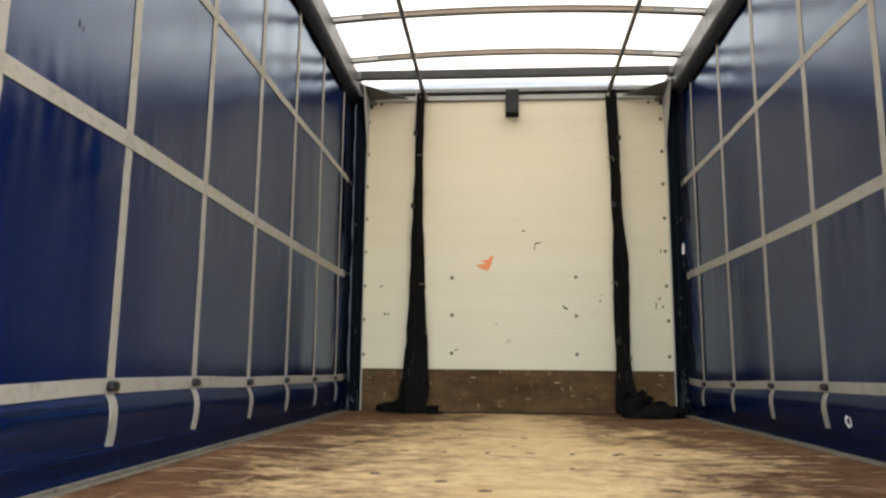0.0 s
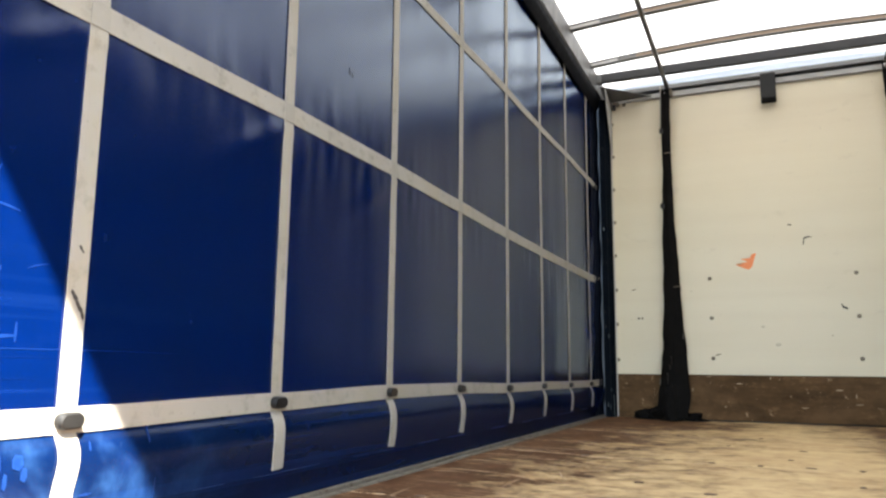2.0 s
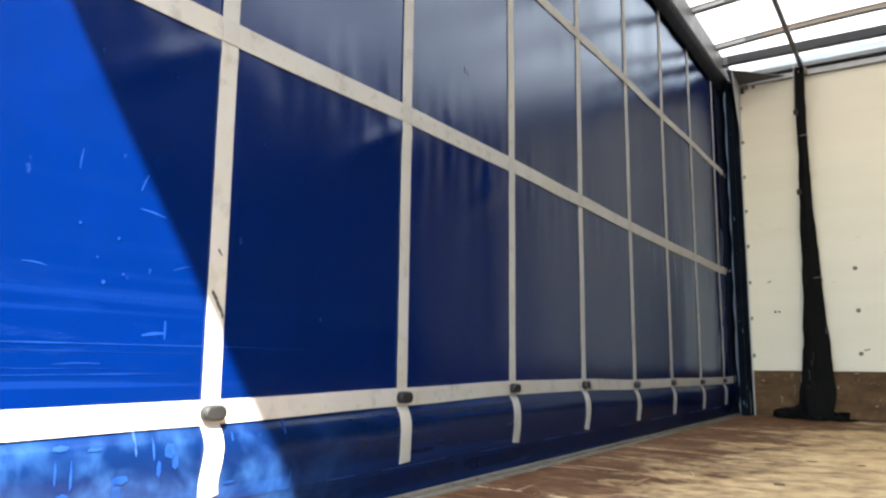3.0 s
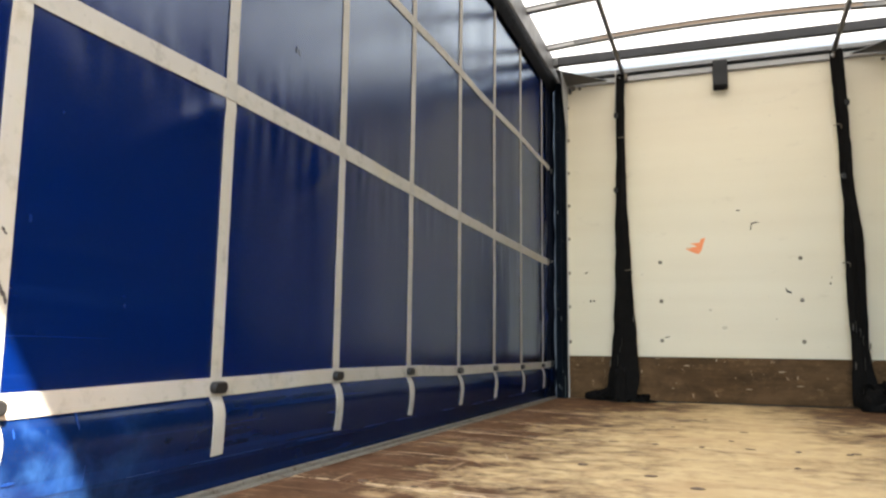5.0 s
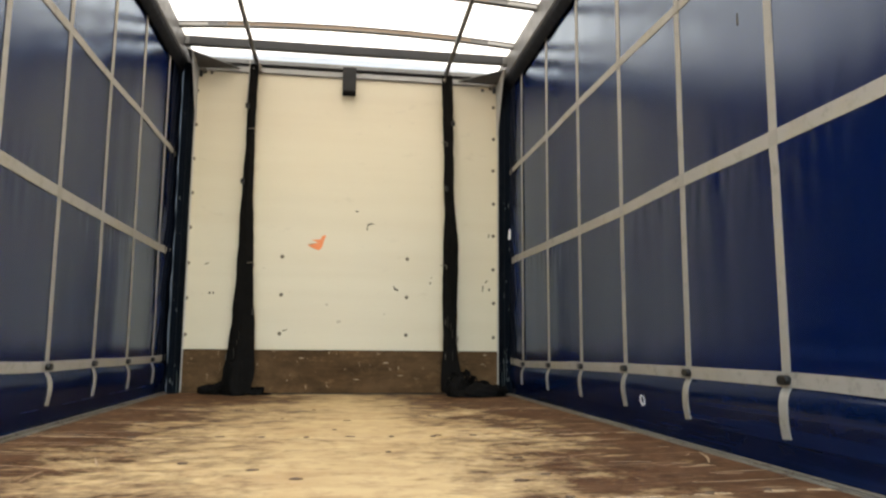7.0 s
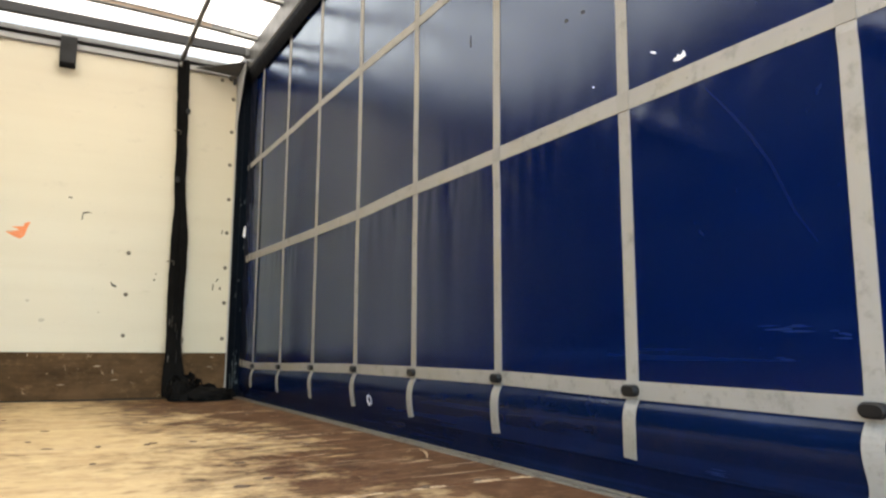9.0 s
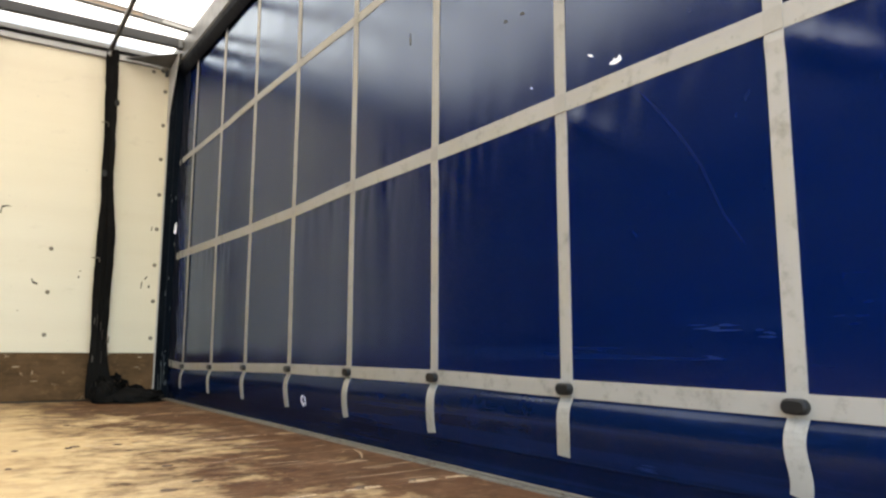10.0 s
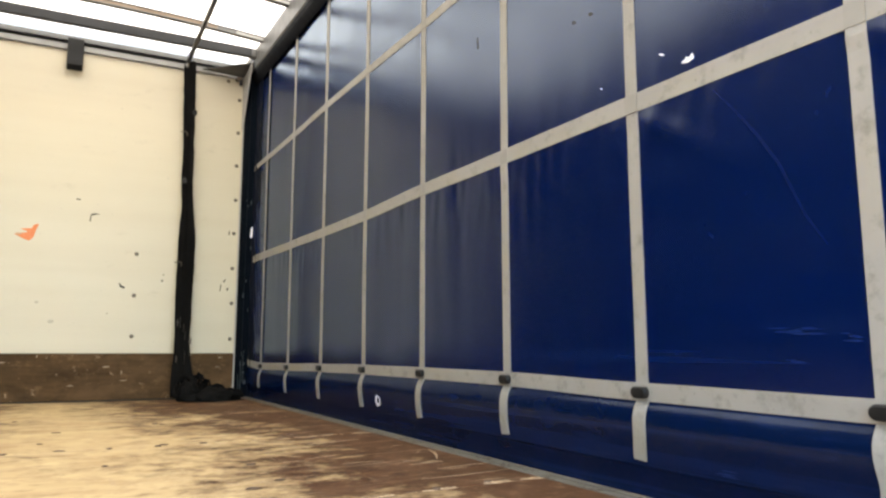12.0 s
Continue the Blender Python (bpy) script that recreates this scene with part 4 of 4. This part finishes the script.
# ---- front corner pillars, with their bracing plates ----
for side in (-1, 1):
    at = lambda v: side * v + OFF
    pillar = thing("corner_pillar", (at(1.2), 5.66, 0), "navy painted steel corner pillar with flaked paint, beside the curtain", "pillar", "front corner pillars")
    part("post", prism([(at(1.166), 5.715), (at(1.162), 5.645), (at(1.178), 5.595), (at(1.226), 5.560), (at(1.236), 5.715)], 2, -0.02, 2.43, 0.004), NAVY, pillar, "flaking navy steel post")
    part("seam", box(at(1.186), at(1.190), 5.582, 5.592, 0.0, 2.43, 0.001), MATT_BLACK, pillar, "dark seam in the post")
    chip_rng = random.Random(21 + side)
    for k in range(18 if side > 0 else 5):
        z = chip_rng.uniform(0.02, 0.36) if k % 3 else chip_rng.uniform(0.5, 1.5)
        u, h, w = chip_rng.uniform(0.0, 0.95), chip_rng.uniform(0.004, 0.020), chip_rng.uniform(0.0012, 0.004)
        x, y = 1.178 + 0.048 * u, 5.595 - 0.035 * u
        part("paint_chip", prism([(at(x - w), z - h), (at(x + w * 0.6), z - h * 0.7), (at(x + w), z + h * 0.3), (at(x - w * 0.2), z + h)], 1, y - 0.004, y + 0.002), SCRAPED, pillar, "pale chip in the paint")
    if side > 0:
        part("torn_label", prism([(1.228, 1.178), (1.240, 1.172), (1.246, 1.213), (1.241, 1.258), (1.232, 1.240)], 1, 5.550, 5.564), TORN, pillar, "white rest of a torn label")
        part("torn_label", prism([(1.197, 0.735), (1.206, 0.730), (1.214, 0.770), (1.207, 0.792), (1.200, 0.760)], 1, 5.588, 5.598), SCRAPED, pillar, "pale scraped patch")
    for k in range(5 if side > 0 else 1):
        x, z = at(1.166 + 0.016 * k), 0.02 + 0.05 * (k % 3)
        part("scraped_edge", tube([(x, 5.585 - 0.012 * k / 4, z), (x + 0.001, 5.583 - 0.012 * k / 4, z + 0.10), (x - 0.001, 5.584 - 0.012 * k / 4, z + 0.16 + 0.02 * k)], 0.0015, 6), SCRAPED, pillar, "pale scraped edge")
    part("inner_edge", box(at(1.158), at(1.167), FRONT - 0.020, FRONT - 0.003, 0.0, 2.43, 0.001), PALE, pillar, "pale grey metal edge")
    part("side_plate", prism([(5.44, 2.478), (5.71, 2.44), (5.71, 2.02), (5.68, 2.02)], 0, at(1.150), at(1.156)), PALE, pillar, "pale grey triangular plate")
    bm = bmesh.new()
    corners = [(1.19, 5.44, 2.480), (1.19, 5.69, 2.434), (1.10, 5.69, 2.436), (0.835, 5.69, 2.444)]
    low_face = bm.faces.new([bm.verts.new((at(x), y, z)) for x, y, z in corners])
    ext = bmesh.ops.extrude_face_region(bm, geom=[low_face])
    bmesh.ops.translate(bm, verts=[v for v in ext["geom"] if isinstance(v, bmesh.types.BMVert)], vec=(0, 0, 0.006))
    part("corner_plate", bm, FASCIA, pillar, "grey triangular corner plate")
    for x, z, size in ((1.105, 2.414, 0.020), (1.128, 2.424, 0.013)):
        bm = bmesh.new()
        bmesh.ops.create_cone(bm, cap_ends=True, segments=6, radius1=size, radius2=size * 0.85, depth=0.03, matrix=Matrix.Translation((at(x), FRONT - 0.030, z)) @ pose(0, 0, 0, 90, 0, 0))
        part("bolt", bm, ZINC, pillar, "dull metal bolt")
    part("bolt_washer", box(at(1.120), at(1.142), FRONT - 0.030, FRONT - 0.004, 2.372, 2.428, 0.004), DARK, pillar, "dark bracket")

# ---- roof ----
def arch(x, rise=0.053):
    return rise * (1 - (x / HALF) ** 2)


bm = bmesh.new()
nx, ny = 24, 40
grid = []
for j in range(ny + 1):
    y = REAR + (FRONT + 0.18 - REAR) * j / ny
    sag = 0.008 * math.sin((y - 4.55) / 0.66 * 2 * math.pi)
    grid.append([bm.verts.new((-1.29 + 2.58 * i / nx, y, 2.602 + arch(-1.29 + 2.58 * i / nx) + sag * 0.3)) for i in range(nx + 1)])
for j in range(ny):
    for i in range(nx):
        bm.faces.new((grid[j][i], grid[j][i + 1], grid[j + 1][i + 1], grid[j + 1][i]))
front = [bm.verts.new((v.co.x, FRONT + 0.18, 2.40)) for v in grid[-1]]
for i in range(nx):
    bm.faces.new((grid[-1][i], grid[-1][i + 1], front[i + 1], front[i]))
tagged(part("ceiling", bm, CLOTH, None, "", True), "white translucent roof cloth lit by the sun from above", "roof", "", "structure")

# long roof rails above the curtains
for side in (-1, 1):
    rail = thing("roof_rail", (side * 1.23, 2.6, 2.5), "grey aluminium roof rail above the side curtain", "rail", "side roof rails")
    part("profile", prism([(side * 1.180, 2.548), (side * 1.190, 2.436), (side * 1.200, 2.426), (side * 1.236, 2.436), (side * 1.236, 2.560), (side * 1.300, 2.560),
                           (side * 1.300, 2.600), (side * 1.205, 2.600), (side * 1.184, 2.572)], 1, REAR, FRONT, 0.002), FASCIA, rail, "dull grey rail")

# dark crossbeam near the front
beam = thing("crossbeam", (0, 5.42, 2.5), "dark grey steel crossbeam under the roof cloth", "beam")
part("bar", box(-1.185, 1.185, 5.398, 5.442, 2.497, 2.566, 0.004), DARK, beam, "dark grey bar")
for side in (-1, 1):
    part("end_plate", box(side * 1.150, side * 1.184, 5.388, 5.452, 2.494, 2.558, 0.003), RAIL, beam, "grey end plate")


# roof bows: tan slats in pale end sleeves
def roof_bow(y):
    bow = thing("roof_bow", (0, y, 2.6), "tan wooden roof bow with grey metal ends", "roof bow", "roof bows")
    line = lambda x0, x1, dz, n: [(x0 + (x1 - x0) * k / n, y, 2.553 + arch(x0 + (x1 - x0) * k / n) + dz) for k in range(n + 1)]
    part("slat", band(line(-0.86, 0.86, 0, 24), (0, 1, 0), 0.040, 0.020), SLAT, bow, "tan wooden slat")
    part("cap", band(line(-1.19, 1.19, 0.016, 30), (0, 1, 0), 0.046, 0.010), DARK, bow, "dark metal cap strip")
    part("lower_strip", band(line(-1.19, 1.19, -0.013, 30), (0, 1, 0), 0.044, 0.005), RAIL, bow, "thin grey metal strip")
    for s in (-1, 1):
        part("sleeve", band(line(s * 0.862, s * 0.99, 0, 4), (0, 1, 0), 0.041, 0.020), TUBE, bow, "grey sleeve")
        part("bow_end", band(line(s * 0.992, s * 1.19, 0, 5), (0, 1, 0), 0.040, 0.020), PALE, bow, "pale grey metal end")
    return bow


first_bow = roof_bow(5.21)
for k in range(1, 8):
    copy_thing(first_bow, Matrix.Translation((0, 5.21 - 0.645 * k, 2.6)))

# two steel tubes along the roof, on which the restraint webbing hangs
for side in (-1, 1):
    rail = thing("restraint_rail", (side * 0.715, 2.6, 2.48), "dull steel tube running along under the roof", "rail", "restraint rails")
    ends = ((0.62, REAR), (0.749, 5.70)) if side > 0 else ((-0.71, REAR), (-0.70, 5.70))
    run = lambda y: ends[0][0] + (ends[1][0] - ends[0][0]) * (y - REAR) / (5.70 - REAR)
    part("tube", tube([(run(y), y, 2.487 - 0.003 * k) for k, y in enumerate((REAR, 3.0, 5.3, 5.70))], 0.017), TUBE, rail, "dull steel tube", True)
    part("end_clamp", box(run(5.68) - 0.014 + 0.012 * (side < 0), run(5.68) + 0.014 + 0.020 * (side < 0), 5.640, 5.700, 2.415, 2.470, 0.006), ZINC, rail, "dull metal clamp")
    part("clamp_nut", box(run(5.68) - 0.022, run(5.68) - 0.006, 5.632, 5.655, 2.428, 2.448, 0.003), PALE, rail, "pale metal nut")
    for y in (5.21 - 0.645 * 2, 5.21 - 0.645 * 5):
        part("hanger", box(run(y) - 0.006, run(y) + 0.006, y - 0.015, y + 0.015, 2.495, 2.575, 0.002), TUBE, rail, "small steel hanger")


# ---- black restraint webbing, bunched and hung by the bulkhead ----
def restraint(side, spine, heap_to):
    """spine: (height, middle, width) from the top down; heap_to: how far out the heap on the floor lies."""
    strap = thing("restraint_webbing", (spine[-1][1], 5.6, 0), "bunch of black restraint webbing hanging to the floor by the bulkhead", "strap", "black restraint webbing")
    r = random.Random(7 + side)
    for layer in range(6):
        pts, sides, widths = [], [], []
        n = 46
        for k in range(n + 1):
            z = spine[0][0] + (spine[-1][0] - spine[0][0]) * k / n
            for (za, ma, wa), (zb, mb, wb) in zip(spine, spine[1:]):
                if za >= z >= zb:
                    f = (za - z) / (za - zb)
                    mid, w = ma + (mb - ma) * f, wa + (wb - wa) * f
            lane = (layer % 3 - 1) * 0.30
            wob = 0.006 * noise.noise((z * 4, layer * 3.3, side)) + 0.004 * noise.noise((z * 17, layer * 1.7, side))
            pts.append((mid + lane * w + wob, 5.685 - 0.012 * layer - 0.09 * max(0.0, 1 - z / 0.9) ** 2 - 0.03 * (1 - z / 2.45) - 0.01 * noise.noise((z * 3, layer, 9)), z))
            q = 0.5 * noise.noise((z * 1.3, layer * 2.1, side * 4)) * (1 if layer < 3 else 1.6)
            sides.append((math.cos(q), math.sin(q), 0))
            widths.append(max(0.035, w * 0.52) * (1 + 0.18 * noise.noise((z * 23, layer * 5.1, side))))
        part("webbing", band(pts, sides, widths, 0.004), BLACK, strap, "black webbing strap")
    # small buckles and worn frayed spots on it
    for k in range(7):
        z = (2.1, 1.95, 1.6, 0.93, 0.55, 0.42, 0.30)[k] + r.uniform(-0.05, 0.05)
        for (za, ma, wa), (zb, mb, wb) in zip(spine, spine[1:]):
            if za >= z >= zb:
                f = (za - z) / (za - zb)
                mid, w = ma + (mb - ma) * f, wa + (wb - wa) * f
        x = mid + r.choice((-0.5, 0.5)) * w
        y = 5.60 - 0.03 * (1 - z / 2.4) - 0.09 * max(0.0, 1 - z / 0.9) ** 2
        if k in (1, 3):
            part("wire_clip", tube([(x - 0.035, y, z + 0.004), (x, y - 0.006, z + 0.008), (x + 0.012, y, z), (x + 0.012, y + 0.01, z - 0.02)], 0.004, 8), ZINC, strap, "thin metal clip", True)
        elif k > 3:
            part("fray", prism([(x - 0.004, z - 0.02), (x + 0.003, z - 0.024), (x + 0.006, z + 0.012), (x, z + 0.03)], 1, y - 0.004, y), FRAY, strap, "frayed pale threads")
        else:
            part("ratchet", box(x - 0.014, x + 0.014, y - 0.012, y + 0.012, z - 0.02, z + 0.02, 0.005), RUBBER, strap, "small dark buckle")
    for k in range(7 if side > 0 else 3):
        z = r.gauss(0.42, 0.07) if k % 3 else r.uniform(0.10, 0.55)
        for (za, ma, wa), (zb, mb, wb) in zip(spine, spine[1:]):
            if za >= z >= zb:
                f = (za - z) / (za - zb)
                mid, w = ma + (mb - ma) * f, wa + (wb - wa) * f
        x, h, lean = mid + r.uniform(-0.46, 0.46) * w, r.uniform(0.012, 0.045), r.uniform(-0.006, 0.006)
        y = 5.585 - 0.03 * (1 - z / 2.4) - 0.09 * max(0.0, 1 - z / 0.9) ** 2
        part("thread", tube([(x, y, z + h), (x + lean, y - 0.004, z), (x + lean * 0.3, y + 0.002, z - h)], r.uniform(0.0008, 0.0016), 5), FRAY, strap, "loose frayed threads", True)
    if side < 0:
        part("cord", tube([(-0.748, 5.62, 2.50), (-0.752, 5.615, 2.32), (-0.758, 5.61, 2.13)], 0.004, 6), WEB, strap, "thin pale cord", True)
    # heap of loose loops on the floor
    x0, x1 = spine[-1][1] - (0.02 if side > 0 else -0.16), heap_to
    for k in range(22 if side > 0 else 12):
        f = k / (21 if side > 0 else 11)
        cx = x0 + (x1 - x0) * f
        tall = (0.15 * (1 - f) ** 1.3 if side > 0 else 0.045 * math.exp(-((cx + 0.86) / 0.09) ** 2)) * r.uniform(0.5, 1.1) + 0.02
        n, size = 16, r.uniform(0.035, 0.095)
        tilt, spin = r.uniform(0.2, 1.2), r.uniform(0, 6.28)
        pts, sides = [], []
        for j in range(n + 1):
            q = spin + j / n * r.uniform(5.0, 6.2)
            x = cx + size * math.cos(q)
            y = (5.43 + 0.10 * math.sin(q)) if side > 0 else (5.575 + 0.055 * math.sin(q))
            z = floor_z(x) + 0.026 + tall * (0.5 + 0.5 * math.sin(q * 1.0 + tilt)) * r.uniform(0.8, 1.0)
            x = max(-1.17, min(1.17, x))
            pts.append((x, y, z))
            sides.append((0.4 * math.cos(q * 2 + tilt), 0.6 * math.sin(q + spin), 1.0))
        part("loop", band(pts, sides, r.choice((0.012, 0.024, 0.040)), 0.004), BLACK, strap, "loose black loop")
    part("crumple", lump((spine[-1][1], 5.57 if side < 0 else 5.40, 0.0), (spine[-1][2] * 0.44, 0.075, 0.26 if side < 0 else 0.13), 3 + side), BLACK, strap, "crumpled black bundle", True)
    if side < 0:
        part("crumpled_end", lump((-0.865, 5.60, 0.0), (0.070, 0.05, 0.062), 17), BLACK, strap, "crumpled black webbing end", True)
        part("crumpled_end", lump((-0.940, 5.59, 0.0), (0.050, 0.04, 0.026), 23), BLACK, strap, "crumpled black webbing end", True)
        part("crumpled_end", lump((-0.585, 5.62, 0.0), (0.075, 0.035, 0.018), 29), BLACK, strap, "thin flat black webbing end", True)
    else:
        part("crumpled_end", lump(((x0 + x1) / 2, 5.36, 0.0), (abs(x1 - x0) * 0.46, 0.13, 0.080), 11 + side), BLACK, strap, "flat crumpled black webbing", True)
        part("loose_ring", tube([(x0 + (x1 - x0) * 0.62 + 0.022 * math.cos(q), 5.305 + 0.004 * math.sin(3 * q), floor_z(x0) + 0.030 + 0.012 * math.sin(q))
                             for q in [i * 0.42 for i in range(13)]], 0.003, 6), FRAY, strap, "dull metal ring")
    return strap


def lump(base, size, seed):
    bm = bmesh.new()
    bmesh.ops.create_icosphere(bm, subdivisions=4, radius=1)
    for v in bm.verts:
        f = 1 + 0.30 * noise.noise(v.co * 2.3 + Vector((seed, 0, 0))) + 0.16 * noise.noise(v.co * 6 + Vector((0, seed, 0))) + 0.08 * noise.noise(v.co * 14)
        x, y, z = v.co * f
        zz = max(0.0, z) * size[2]
        v.co = (base[0] + x * size[0] * (1 if z > -0.2 else 1.05), base[1] + y * size[1], floor_z(base[0]) + 0.004 + zz)
    return bm


restraint(-1, [(2.47, -0.722, 0.054), (2.395, -0.720, 0.056), (2.07, -0.726, 0.051), (1.85, -0.724, 0.051), (1.4, -0.728, 0.078), (1.1, -0.725, 0.097), (0.82, -0.718, 0.114), (0.46, -0.720, 0.155), (0.34, -0.722, 0.169), (0.14, -0.732, 0.203), (0.03, -0.752, 0.180)], -0.95)
restraint(1, [(2.47, 0.762, 0.063), (2.39, 0.762, 0.066), (2.06, 0.770, 0.065), (1.77, 0.778, 0.053), (1.53, 0.779, 0.052), (1.4, 0.786, 0.063), (1.14, 0.798, 0.104), (0.72, 0.794, 0.096), (0.475, 0.793, 0.090), (0.30, 0.793, 0.094), (0.20, 0.796, 0.118), (0.03, 0.815, 0.165)], 1.17)

# ---- tail frame, open to the yard ----
tail = thing("tail_frame", (0, REAR, 0), "grey steel frame round the open tail", "frame", "", "structure")
part("header", box(-1.3, 1.3, REAR, REAR + 0.06, 2.45, 2.68, 0.004), RAIL, tail, "grey steel header")
for side in (-1, 1):
    part("tail_post", box(side * 1.252, side * 1.32, REAR, REAR + 0.08, -0.1, 2.45, 0.004), RAIL, tail, "grey steel post")
